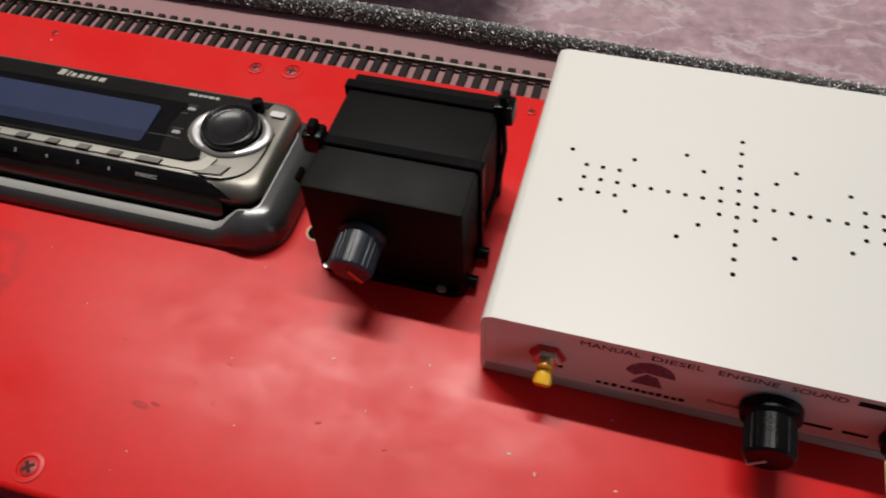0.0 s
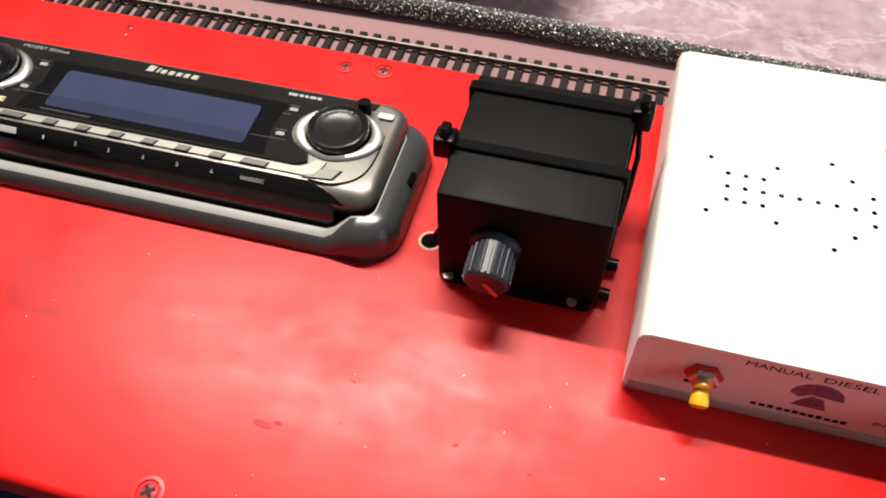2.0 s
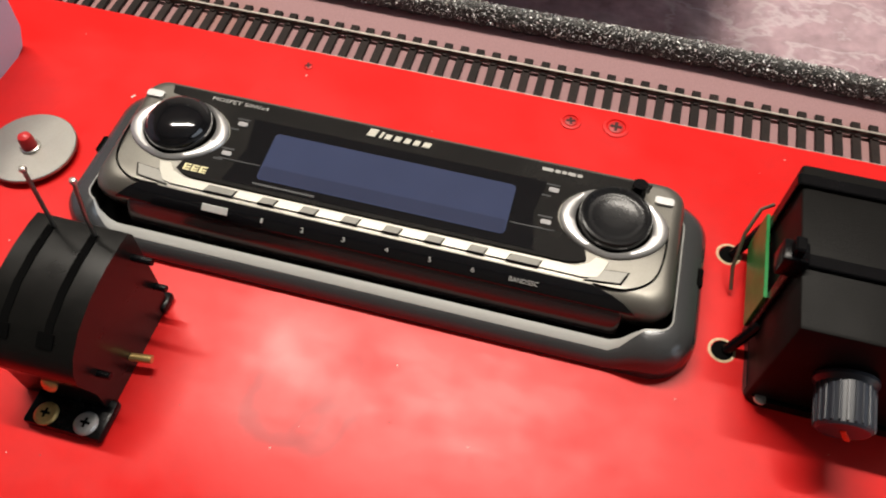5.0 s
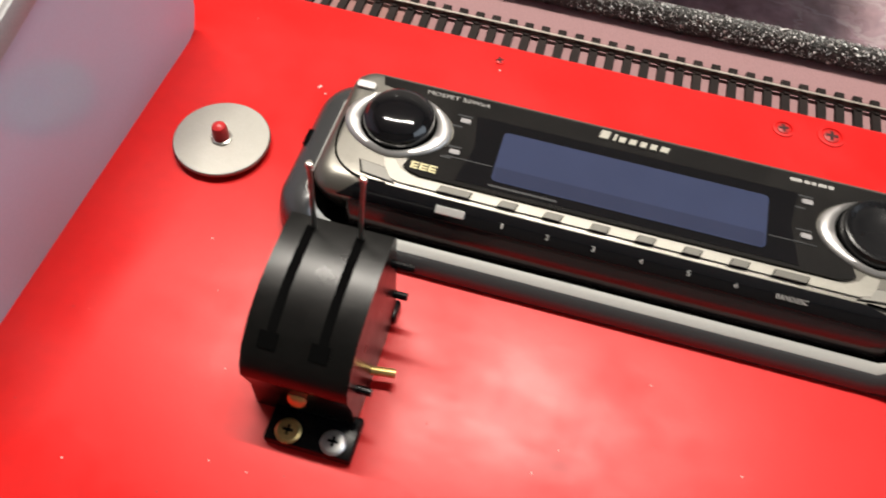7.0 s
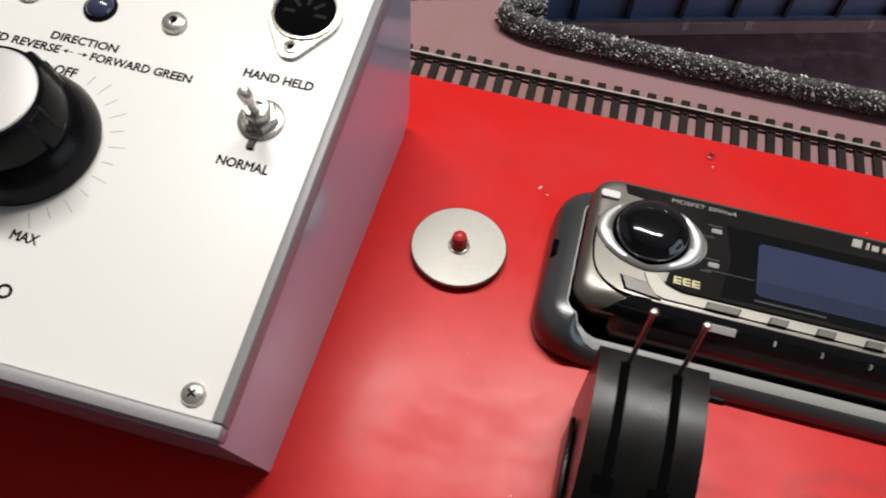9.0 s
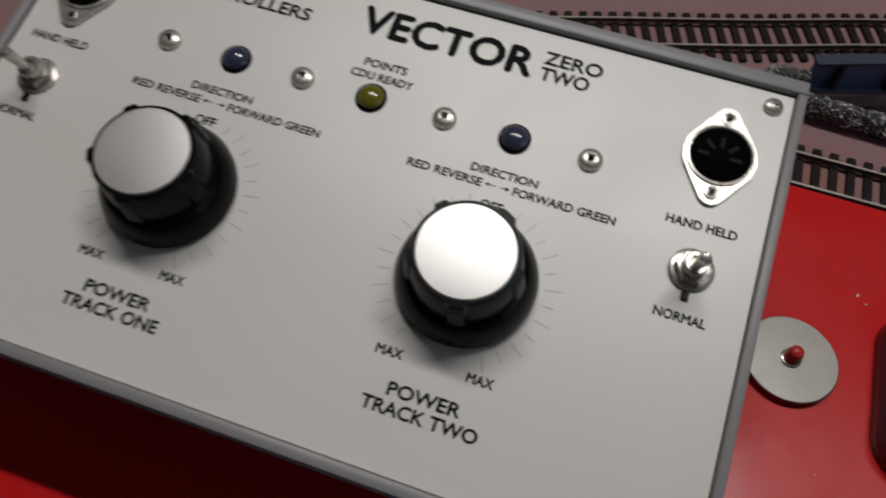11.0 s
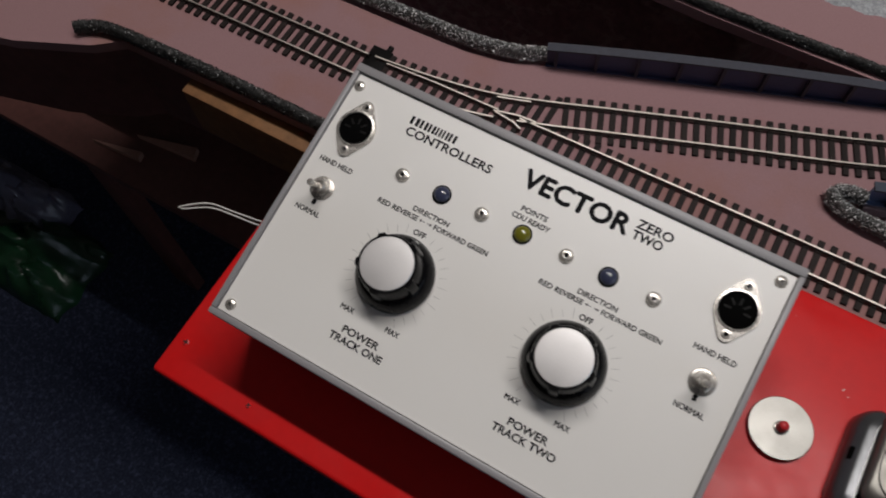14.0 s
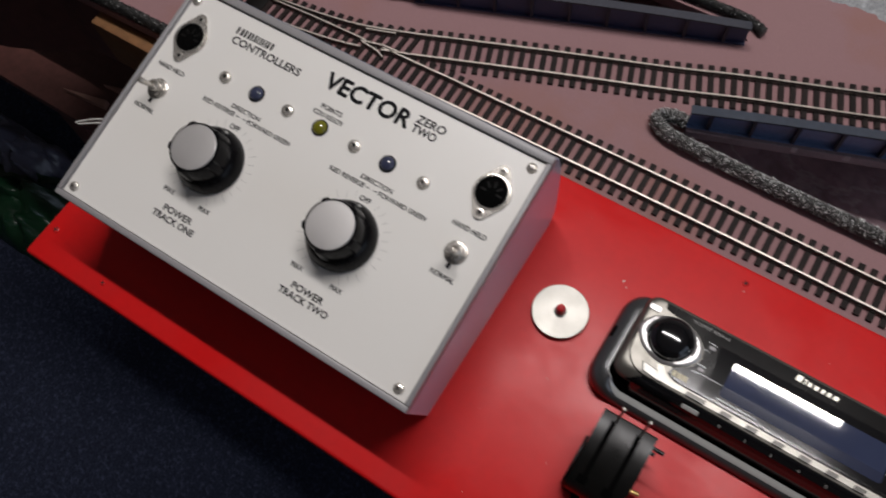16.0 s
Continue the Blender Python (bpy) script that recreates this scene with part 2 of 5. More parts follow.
def red_board_paint():
    """Red gloss paint with faint dirt and a dried ring of spilt liquid."""
    mat = material("red_paint", (0.65, 0.009, 0.009), 0.40, vary=0.05, grain=220, bump=0.10, stain=0.35, stain_scale=18, stain_colour=(0.44, 0.008, 0.010), rough_vary=0.30, spec=0.37)
    n, l = mat.node_tree.nodes, mat.node_tree.links
    b = n["Principled BSDF"]
    coord = n.new("ShaderNodeTexCoord")
    base = b.inputs["Base Color"].links[0].from_socket
    wob = n.new("ShaderNodeTexNoise")
    wob.inputs["Scale"].default_value = 90
    l.new(coord.outputs["Object"], wob.inputs["Vector"])
    total = base
    for cx, cy, radius, width, amount in ((-0.008, -0.075, 0.0105, 0.0044, 0.62), (0.003, -0.080, 0.0065, 0.0036, 0.54), (-0.005, -0.071, 0.015, 0.0036, 0.40)):
        d = n.new("ShaderNodeVectorMath")
        d.operation = "DISTANCE"
        flat = n.new("ShaderNodeVectorMath")
        flat.operation = "MULTIPLY"
        flat.inputs[1].default_value = (1, 1, 0)
        l.new(coord.outputs["Object"], flat.inputs[0])
        l.new(flat.outputs[0], d.inputs[0])
        d.inputs[1].default_value = (cx, cy, 0)
        warp = n.new("ShaderNodeMath")
        warp.operation = "MULTIPLY_ADD"
        l.new(wob.outputs["Fac"], warp.inputs[0])
        warp.inputs[1].default_value = 0.011
        l.new(d.outputs["Value"], warp.inputs[2])
        off = n.new("ShaderNodeMath")
        off.operation = "SUBTRACT"
        l.new(warp.outputs[0], off.inputs[0])
        off.inputs[1].default_value = radius + 0.0055
        ab = n.new("ShaderNodeMath")
        ab.operation = "ABSOLUTE"
        l.new(off.outputs[0], ab.inputs[0])
        rng = n.new("ShaderNodeMapRange")
        rng.interpolation_type = "SMOOTHSTEP"
        rng.inputs[1].default_value, rng.inputs[2].default_value, rng.inputs[3].default_value, rng.inputs[4].default_value = 0, width, amount, 0
        l.new(ab.outputs[0], rng.inputs[0])
        mix = n.new("ShaderNodeMix")
        mix.data_type = "RGBA"
        l.new(rng.outputs[0], mix.inputs[0])
        l.new(total, mix.inputs[6])
        mix.inputs[7].default_value = (0.40, 0.012, 0.014, 1)
        total = mix.outputs[2]
    l.new(total, b.inputs["Base Color"])
    # wiped, greasy patches that change the gloss
    rough = b.inputs["Roughness"].links[0].from_socket
    place, wipe, span, add = n.new("ShaderNodeMapping"), n.new("ShaderNodeTexNoise"), n.new("ShaderNodeMapRange"), n.new("ShaderNodeMath")
    place.inputs["Scale"].default_value, place.inputs["Rotation"].default_value = (1, 2.4, 1), (0, 0, 0.5)
    l.new(coord.outputs["Object"], place.inputs["Vector"])
    l.new(place.outputs[0], wipe.inputs["Vector"])
    wipe.inputs["Scale"].default_value, wipe.inputs["Detail"].default_value, wipe.inputs["Roughness"].default_value = 16, 5, 0.6
    span.interpolation_type = "SMOOTHSTEP"
    span.inputs[1].default_value, span.inputs[2].default_value, span.inputs[3].default_value, span.inputs[4].default_value = 0.40, 0.66, -0.025, 0.05
    l.new(wipe.outputs["Fac"], span.inputs[0])
    l.new(rough, add.inputs[0])
    l.new(span.outputs[0], add.inputs[1])
    l.new(add.outputs[0], b.inputs["Roughness"])
    return mat


RED = red_board_paint()
BARE_WOOD = material("bare_wood", (0.25, 0.115, 0.042), 0.7, vary=0.25, grain=160, bump=0.3, stain=0.6, stain_scale=30, stain_colour=(0.15, 0.07, 0.03))
DARK_WOOD = material("dark_painted_wood", (0.14, 0.052, 0.043), 0.6, vary=0.2, grain=120, bump=0.2, stain=0.4, stain_scale=14)
GROUND_BROWN = material("brown_painted_ground", (0.325, 0.188, 0.192), 0.85, vary=0.12, grain=1400, bump=0.4, stain=0.75, stain_scale=7, stain_colour=(0.30, 0.135, 0.088), spec=0.3)
PLUM = material("plum_painted_plaster", (0.34, 0.215, 0.23), 0.32, vary=0.3, grain=120, bump=0.9, stain=0.6, stain_scale=9, stain_colour=(0.46, 0.34, 0.36), rough_vary=0.4)
CHALK = material("chalky_plaster", (0.47, 0.37, 0.385), 0.6, vary=0.3, grain=160, bump=0.8, stain=0.6, stain_scale=70, stain_colour=(0.34, 0.23, 0.24))
# Unseen north wall, paler than the others to throw haze on the red gloss.
NORTH_BOUNCE = material("bounce_wall_paint", (0.36, 0.35, 0.335), 0.8, vary=0.05, grain=200, bump=0.1, stain=0.15, stain_scale=3)
# Sunk screw heads, a deeper red than the board.
DEEP_RED = material("deep_red_recess", (0.45, 0.014, 0.013), 0.5, vary=0.2, grain=900, bump=0.2)
FOAM = material("grey_rubble_foam", (0.045, 0.044, 0.042), 0.6, vary=0.5, grain=900, bump=0.9, stain=0.6, stain_scale=420, stain_colour=(0.2, 0.2, 0.19))
# Rail web and foot, darker than the bright head.
RAIL_SIDE = material("dark_brown_rail_side", (0.12, 0.09, 0.075), 0.5, 0.6, vary=0.2, grain=700, bump=0.2)
SLEEPER = material("sleeper_plastic", (0.015, 0.0095, 0.0085), 0.6, vary=0.2, grain=700, bump=0.3, per_object=0.3, stain=0.3, stain_scale=140, stain_colour=(0.045, 0.030, 0.026), spec=0.2)
RAIL = material("nickel_rail", (0.80, 0.73, 0.65), 0.38, 1.0, vary=0.12, grain=500, bump=0.1, stain=0.45, stain_scale=60, stain_colour=(0.26, 0.19, 0.14))
GIRDER = material("blue_girder_plastic", (0.115, 0.17, 0.33), 0.40, vary=0.15, grain=350, bump=0.2, stain=0.4, stain_scale=60, stain_colour=(0.10, 0.13, 0.185))
# The far girder's plastic, in a darker tone than the near one's.
GIRDER_FAR = material("far_girder_plastic", (0.030, 0.036, 0.085), 0.5, vary=0.15, grain=350, bump=0.2, stain=0.3, stain_scale=60, stain_colour=(0.045, 0.052, 0.10))
FLANGE_NAVY = material("dusty_navy_flange", (0.040, 0.042, 0.058), 0.7, vary=0.2, grain=400, bump=0.2, stain=0.4, stain_scale=80, stain_colour=(0.065, 0.065, 0.075))
# Girder ribs: the shadow beside each rib is put into its dark colour.
RIB_SHADE = material("shaded_rib_plastic", (0.010, 0.013, 0.026), 0.5, vary=0.15, grain=400, bump=0.2)
LEDGE = material("mauve_ledge", (0.30, 0.215, 0.235), 0.8, vary=0.15, grain=700, bump=0.4, stain=0.4, stain_scale=50)
BLACK = material("black_plastic", (0.004, 0.0038, 0.0044), 0.26, vary=0.15, grain=1500, bump=0.05, stain=0.2, stain_scale=60, stain_colour=(0.008, 0.007, 0.008), spec=0.13)
BLACK_MATT = material("matt_black_plastic", (0.006, 0.0055, 0.0052), 0.5, vary=0.12, grain=2200, bump=0.2, stain=0.2, stain_scale=70, stain_colour=(0.010, 0.0095, 0.009), spec=0.10)
BLACK_GLOSS = material("gloss_black_plastic", (0.006, 0.006, 0.007), 0.08, vary=0.1, grain=900, bump=0.01, spec=0.4)
HOLE = material("dark_hole", (0.002, 0.002, 0.002), 0.9, vary=0.1, grain=900, bump=0, spec=0.05)
WHITE_METAL = material("white_painted_steel", (0.75, 0.73, 0.69), 0.42, vary=0.025, grain=2600, bump=0.08, stain=0.08, stain_scale=20, stain_colour=(0.7, 0.67, 0.62))
WHITE_FRONT = material("white_front_panel", (0.70, 0.68, 0.66), 0.3, vary=0.03, grain=1800, bump=0.05)
PANEL = material("off_white_panel", (0.83, 0.81, 0.765), 0.37, vary=0.02, grain=2500, bump=0.05, stain=0.08, stain_scale=22, stain_colour=(0.76, 0.73, 0.68), spec=0.8)
CASE = material("pale_grey_case_plastic", (0.42, 0.46, 0.57), 0.16, vary=0.03, grain=1500, bump=0.02, stain=0.14, stain_scale=24, stain_colour=(0.37, 0.40, 0.48), coat=0.2)
RIM = material("grey_case_rim", (0.30, 0.29, 0.295), 0.4, vary=0.08, grain=1500, bump=0.1)
INK = material("black_ink", (0.006, 0.006, 0.007), 0.7, vary=0.1, grain=2000, bump=0, spec=0.12)
STEEL = material("bright_steel", (0.60, 0.57, 0.52), 0.26, 0.7, vary=0.1, grain=1200, bump=0.1, stain=0.2, stain_scale=300)
BRASS = material("yellow_brass", (0.72, 0.50, 0.20), 0.36, 0.8, vary=0.15, grain=1200, bump=0.1, stain=0.25, stain_scale=300)
WASHER_STEEL = material("dull_zinc_steel", (0.31, 0.30, 0.275), 0.42, 1.0, vary=0.05, grain=1800, bump=0.15, stain=0.1, stain_scale=90)
CAP_WHITE = material("spun_aluminium_cap", (0.80, 0.78, 0.76), 0.38, 0.75, vary=0.04, grain=2600, bump=0.05, rough_vary=0.2)
RED_PLASTIC = material("red_plastic", (0.52, 0.022, 0.025), 0.35, vary=0.1, grain=900, bump=0.05)
ORANGE_RED = material("orange_red_marker", (0.75, 0.06, 0.02), 0.4, vary=0.08, grain=900, bump=0.02)
YELLOW = material("yellow_plastic_cap", (0.83, 0.46, 0.02), 0.35, vary=0.06, grain=900, bump=0.04)
BLUE_LED = material("smoky_blue_lens", (0.045, 0.052, 0.095), 0.16, vary=0.1, grain=700, bump=0.02, coat=0.5)
GREEN_LED = material("olive_green_lens", (0.17, 0.16, 0.012), 0.18, vary=0.15, grain=700, bump=0.02, coat=0.5)
SILVER_PLASTIC = material("silver_painted_plastic", (0.20, 0.19, 0.168), 0.37, 0.75, vary=0.08, grain=2400, bump=0.05, stain=0.2, stain_scale=45, rough_vary=0.25)
GUNMETAL = material("gunmetal_plastic", (0.085, 0.087, 0.09), 0.24, 0.5, vary=0.08, grain=2200, bump=0.06, stain=0.15, stain_scale=50)
FASCIA = material("smoked_fascia", (0.015, 0.0145, 0.014), 0.10, vary=0.2, grain=80, bump=0.01, stain=0.5, stain_scale=45, stain_colour=(0.026, 0.025, 0.023), spec=0.5)
LCD = material("blue_display_glass", (0.038, 0.049, 0.100), 0.03, vary=0.06, grain=60, bump=0.0, coat=0.5, coat_rough=0.03)
SILK = material("silver_print", (0.46, 0.46, 0.44), 0.45, vary=0.06, grain=900, bump=0)
GOLD_PRINT = material("cream_badge_print", (0.72, 0.64, 0.36), 0.45, vary=0.1, grain=900, bump=0)
GREEN_GLEAM = material("green_gleam", (0.012, 0.22, 0.055), 0.35, vary=0.2, grain=500, bump=0.2)
CARPET = material("dark_blue_carpet", (0.020, 0.025, 0.048), 0.95, vary=0.6, grain=330, bump=1.0, stain=0.8, stain_scale=180, stain_colour=(0.062, 0.076, 0.13), spec=0.2)
# Other unseen walls, kept dark to hold back bounced light.
LOW_BOUNCE_PAINT = material("low_bounce_wall_paint", (0.16, 0.148, 0.138), 0.85, vary=0.05, grain=200, bump=0.1, stain=0.15, stain_scale=3)
CEILING_PAINT = material("ceiling_paint", (0.62, 0.61, 0.59), 0.9, vary=0.04, grain=200, bump=0.1, stain=0.1, stain_scale=3)
GREY_ROCK = material("grey_white_scatter", (0.36, 0.37, 0.38), 0.75, vary=0.35, grain=600, bump=0.9, stain=0.6, stain_scale=260, stain_colour=(0.66, 0.68, 0.70))
WIRE = material("white_wire", (0.72, 0.70, 0.66), 0.45, vary=0.06, grain=900, bump=0.02)
PALE_WOOD = material("pale_offcut_wood", (0.42, 0.23, 0.18), 0.7, vary=0.15, grain=240, bump=0.3)
GREEN_BAG = material("dark_green_plastic_film", (0.008, 0.045, 0.018), 0.3, vary=0.4, grain=30, bump=0.3)
CLEAR_BAG = material("greyish_plastic_film", (0.16, 0.16, 0.23), 0.3, vary=0.3, grain=40, bump=0.3)
DUST = material("white_dust", (0.75, 0.68, 0.62), 0.9, vary=0.1, grain=2000, bump=0.1)
SLOT_DARK = material("dark_red_slot", (0.035, 0.006, 0.006), 0.8, vary=0.1, grain=2000, bump=0.1)
TICK_INK = material("grey_scale_ink", (0.36, 0.35, 0.33), 0.5, vary=0.1, grain=2000, bump=0)
LEVER_BLACK = material("worn_black_housing", (0.006, 0.0058, 0.0054), 0.30, vary=0.2, grain=900, bump=0.03, stain=0.4, stain_scale=120, stain_colour=(0.010, 0.0095, 0.0085), spec=0.28)
PALE_RIM = material("bare_hole_rim", (0.62, 0.47, 0.30), 0.8, vary=0.3, grain=900, bump=0.3)
DULL_RING = material("dull_ring", (0.30, 0.26, 0.2), 0.45, 1.0, vary=0.1, grain=900, bump=0.1)


def rubble_material(name, white):
    """Grey foam crumbs, each with its own tone from near black to chalk."""
    mat = material(name, (0.2, 0.2, 0.2), 0.5, vary=0.2, grain=1500, bump=0.5)
    n, l = mat.node_tree.nodes, mat.node_tree.links
    geo, ramp = n.new("ShaderNodeNewGeometry"), n.new("ShaderNodeValToRGB")
    e = ramp.color_ramp.elements
    e[0].color, e[1].color, e[1].position = (0.024, 0.023, 0.022, 1), (0.95, 0.95, 0.93, 1), white
    mid = e.new(white - 0.5)
    mid.color = (0.11, 0.107, 0.10, 1)
    mid = e.new(white - 0.26)
    mid.color = (0.42, 0.42, 0.41, 1)
    l.new(geo.outputs["Random Per Island"], ramp.inputs[0])
    l.new(ramp.outputs[0], n["Principled BSDF"].inputs["Base Color"])
    return mat


CRUMBS = rubble_material("foam_crumbs", 0.8)
# Darker copy of the crumbs; on the layout edge it paints in the shadow.
DARK_CRUMBS = rubble_material("dark_foam_crumbs", 1.0)
DARK_CRUMBS.node_tree.nodes["Principled BSDF"].inputs["Specular IOR Level"].default_value = 0.3
for stop, tone in zip(DARK_CRUMBS.node_tree.nodes["Color Ramp"].color_ramp.elements, (0.008, 0.014, 0.035, 0.75)):
    stop.color = (tone, tone * 1.02, tone, 1)
DARK_CRUMBS.node_tree.nodes["Color Ramp"].color_ramp.elements[2].position = 0.93
SCUFF = material("dull_scuff", (0.48, 0.018, 0.016), 0.6, vary=0.2, grain=1500, bump=0.1)
FLANGE = material("dusty_blue_flange", (0.034, 0.045, 0.068), 0.7, vary=0.2, grain=400, bump=0.2, stain=0.4, stain_scale=80, stain_colour=(0.065, 0.067, 0.075))
LIP_SILVER = material("pale_silver_paint", (0.50, 0.50, 0.475), 0.36, 0.3, vary=0.06, grain=2200, bump=0.05, stain=0.2, stain_scale=60)
STRIP_SILVER = material("silver_key_paint", (0.40, 0.385, 0.34), 0.36, 0.5, vary=0.08, grain=1800, bump=0.05, stain=0.3, stain_scale=160, stain_colour=(0.31, 0.30, 0.27))
DIAL_SILVER = material("polished_silver_paint", (0.60, 0.59, 0.585), 0.36, 0.75, vary=0.08, grain=1500, bump=0.04, stain=0.3, stain_scale=110, stain_colour=(0.42, 0.41, 0.40))
BRONZE = material("dark_bronze_gloss", (0.085, 0.07, 0.068), 0.18, 0.75, vary=0.1, grain=1200, bump=0.02)
TRAY_GREY = material("warm_grey_painted_steel", (0.42, 0.39, 0.37), 0.45, vary=0.05, grain=1800, bump=0.08)
LCD_ROW = material("dark_display_row", (0.030, 0.037, 0.074), 0.07, vary=0.06, grain=60, bump=0.0, coat=0.5, coat_rough=0.03)
KEY_GREY = material("grey_rubber_key", (0.13, 0.125, 0.11), 0.4, 0.3, vary=0.1, grain=1500, bump=0.05)
CORNER_GREY = material("translucent_grey_key", (0.33, 0.32, 0.29), 0.25, 0.2, vary=0.06, grain=1500, bump=0.03)
MARK_SILVER = material("pale_gold_mark", (0.62, 0.60, 0.52), 0.3, 0.5, vary=0.06, grain=900, bump=0.02)
KNOB_GLOSS = material("piano_black_plastic", (0.005, 0.005, 0.006), 0.10, vary=0.1, grain=900, bump=0.01, coat=0.3, coat_rough=0.04, spec=0.4)
KNOB_SATIN = material("dark_slate_plastic", (0.022, 0.025, 0.034), 0.36, vary=0.1, grain=1500, bump=0.05, spec=0.4)
DIAL_BLACK = material("satin_black_dial", (0.009, 0.009, 0.010), 0.28, vary=0.12, grain=900, bump=0.05, spec=0.3)


def valley_plaster():
    """Plum painted plaster with pale smears, and highlights painted as thin white crinkles."""
    mat = material("plum_plaster_crinkled", (0.44, 0.30, 0.33), 0.28, vary=0.3, grain=120, bump=0.9, stain=0.6, stain_scale=9, stain_colour=(0.44, 0.32, 0.34), rough_vary=0.4)
    n, l = mat.node_tree.nodes, mat.node_tree.links
    b = n["Principled BSDF"]
    total = b.inputs["Base Color"].links[0].from_socket
    coord = n.new("ShaderNodeTexCoord")
    # Streaks and thin ridged lines carry the plaster's sheen in its colour.
    for stretch, scale, low, high, amount, ridged in (((1, 3.2, 1), 11, 0.55, 0.82, 0.42, False), ((1, 2.2, 1), 26, 0.58, 0.82, 0.3, False), ((1, 1.7, 1), 13, 0.0, 0.03, 0.4, True)):
        place = n.new("ShaderNodeMapping")
        place.inputs["Scale"].default_value = stretch
        place.inputs["Rotation"].default_value = (0, 0, 0.3)
        l.new(coord.outputs["Object"], place.inputs["Vector"])
        tex = n.new("ShaderNodeTexNoise")
        tex.inputs["Scale"].default_value, tex.inputs["Detail"].default_value, tex.inputs["Roughness"].default_value = scale, 5, 0.6
        l.new(place.outputs[0], tex.inputs["Vector"])
        value = tex.outputs["Fac"]
        if ridged:
            off = n.new("ShaderNodeMath")
            off.operation = "SUBTRACT"
            off.inputs[1].default_value = 0.5
            l.new(value, off.inputs[0])
            ab = n.new("ShaderNodeMath")
            ab.operation = "ABSOLUTE"
            l.new(off.outputs[0], ab.inputs[0])
            value = ab.outputs[0]
        rng = n.new("ShaderNodeMapRange")
        rng.interpolation_type = "SMOOTHSTEP"
        rng.inputs[1].default_value, rng.inputs[2].default_value = low, high
        rng.inputs[3].default_value, rng.inputs[4].default_value = (amount, 0) if ridged else (0, amount)
        l.new(value, rng.inputs[0])
        mix = n.new("ShaderNodeMix")
        mix.data_type = "RGBA"
        l.new(rng.outputs[0], mix.inputs[0])
        l.new(total, mix.inputs[6])
        mix.inputs[7].default_value = (0.66, 0.58, 0.60, 1)
        total = mix.outputs[2]
    l.new(total, b.inputs["Base Color"])
    return mat


VALLEY = valley_plaster()

# ---- the room ----
def slab(name, x0, x1, y0, y1, z0, z1, mat, label, cat):
    return solid(name, box(x0, x1, y0, y1, z0, z1), mat, label, cat, "structure")


RX0, RX1, RY0, RY1, RZ0, RZ1 = -1700, 1900, -1500, 1700, FLOOR * 1000, CEIL * 1000
slab("floor", RX0, RX1, RY0, RY1, RZ0 - 60, RZ0, CARPET, "dark blue speckled carpet floor", "floor")
slab("wall_north", RX0 - 100, RX1 + 100, RY1, RY1 + 100, RZ0, RZ1, NORTH_BOUNCE, "unseen room wall with its tone set for bounced light", "wall")
slab("wall_south", RX0 - 100, RX1 + 100, RY0 - 100, RY0, RZ0, RZ1, LOW_BOUNCE_PAINT, "unseen room wall with its tone set for bounced light", "wall")
slab("wall_west", RX0 - 100, RX0, RY0, RY1, RZ0, RZ1, LOW_BOUNCE_PAINT, "unseen room wall with its tone set for bounced light", "wall")
wall = bmesh.new()
wy0, wy1, wz0, wz1 = WIN_Y0 * 1000, WIN_Y1 * 1000, WIN_Z0 * 1000, WIN_Z1 * 1000
for a in ((RY0, wy0, RZ0, RZ1), (wy1, RY1, RZ0, RZ1), (wy0, wy1, RZ0, wz0), (wy0, wy1, wz1, RZ1)):
    box(RX1, RX1 + 100, *a, bm=wall)
solid("wall_east", wall, LOW_BOUNCE_PAINT, "unseen room wall with a window opening, toned for bounced light", "wall", "structure")
slab("ceiling", RX0, RX1, RY0, RY1, RZ1, RZ1 + 90, CEILING_PAINT, "plain pale ceiling", "ceiling")
batten_light = thing("ceiling_light", "white batten ceiling light with one long tube", "ceiling light", ((TUBE_X0 + TUBE_X1) * 500, TUBE_Y * 1000, RZ1))
part("body", box(-620, 620, -32, 32, -62, -0.2, 4), CEILING_PAINT, batten_light)

# ---- the railway layout ----
GZ = -32.0
DECK_END = 112
front_ground = prism([(-760, -45), (-620, -8), (-573, 13), (-556, 26), (-400, 30), (620, 30), (620, 122), (-108, 122), (-134, 126), (-138, 131),
                      (-118, 137), (DECK_END, 137 + (DECK_END + 118) * 0.3358), (DECK_END, 213 + (DECK_END + 110) * 0.3556), (-110, 213), (-312, 139), (-330, 129), (-360, 123), (-411, 121), (-760, 119)], GZ - 8, GZ)
solid("ground", front_ground, GROUND_BROWN, "pinkish brown painted baseboard of a model railway", "baseboard", "structure")
back_ground = prism([(-110, 213), (DECK_END, 213 + (DECK_END + 110) * 0.3556), (DECK_END, 1300), (-1200, 1300), (-1200, 232), (-420, 228), (-240, 221), (-118, 221)], GZ - 8, GZ)
solid("ground_back", back_ground, GROUND_BROWN, "pinkish brown painted baseboard beyond the bridge", "baseboard", "structure")


def rough_sheet(x0, x1, y0, y1, step, height):
    bm = bmesh.new()
    nx, ny = int((x1 - x0) / step), int((y1 - y0) / step)
    rows = [[bm.verts.new((x0 + i * step, y0 + j * step, height(x0 + i * step, y0 + j * step))) for i in range(nx + 1)] for j in range(ny + 1)]
    for j in range(ny):
        for i in range(nx):
            bm.faces.new((rows[j][i], rows[j][i + 1], rows[j + 1][i + 1], rows[j + 1][i]))
    return bm


def valley(x, y):
    n = noise.fractal(Vector((x / 60, y / 60, 3)), 1.0, 2.1, 5)
    drop = min(1.0, max(0.0, (-135 - x) / 90))
    return -90 - 190 * drop * drop * (3 - 2 * drop) + 5 * n + 2.5 * noise.ridged_multi_fractal(Vector((x / 45, y / 30, 9)), 1, 2, 4, 1, 2)


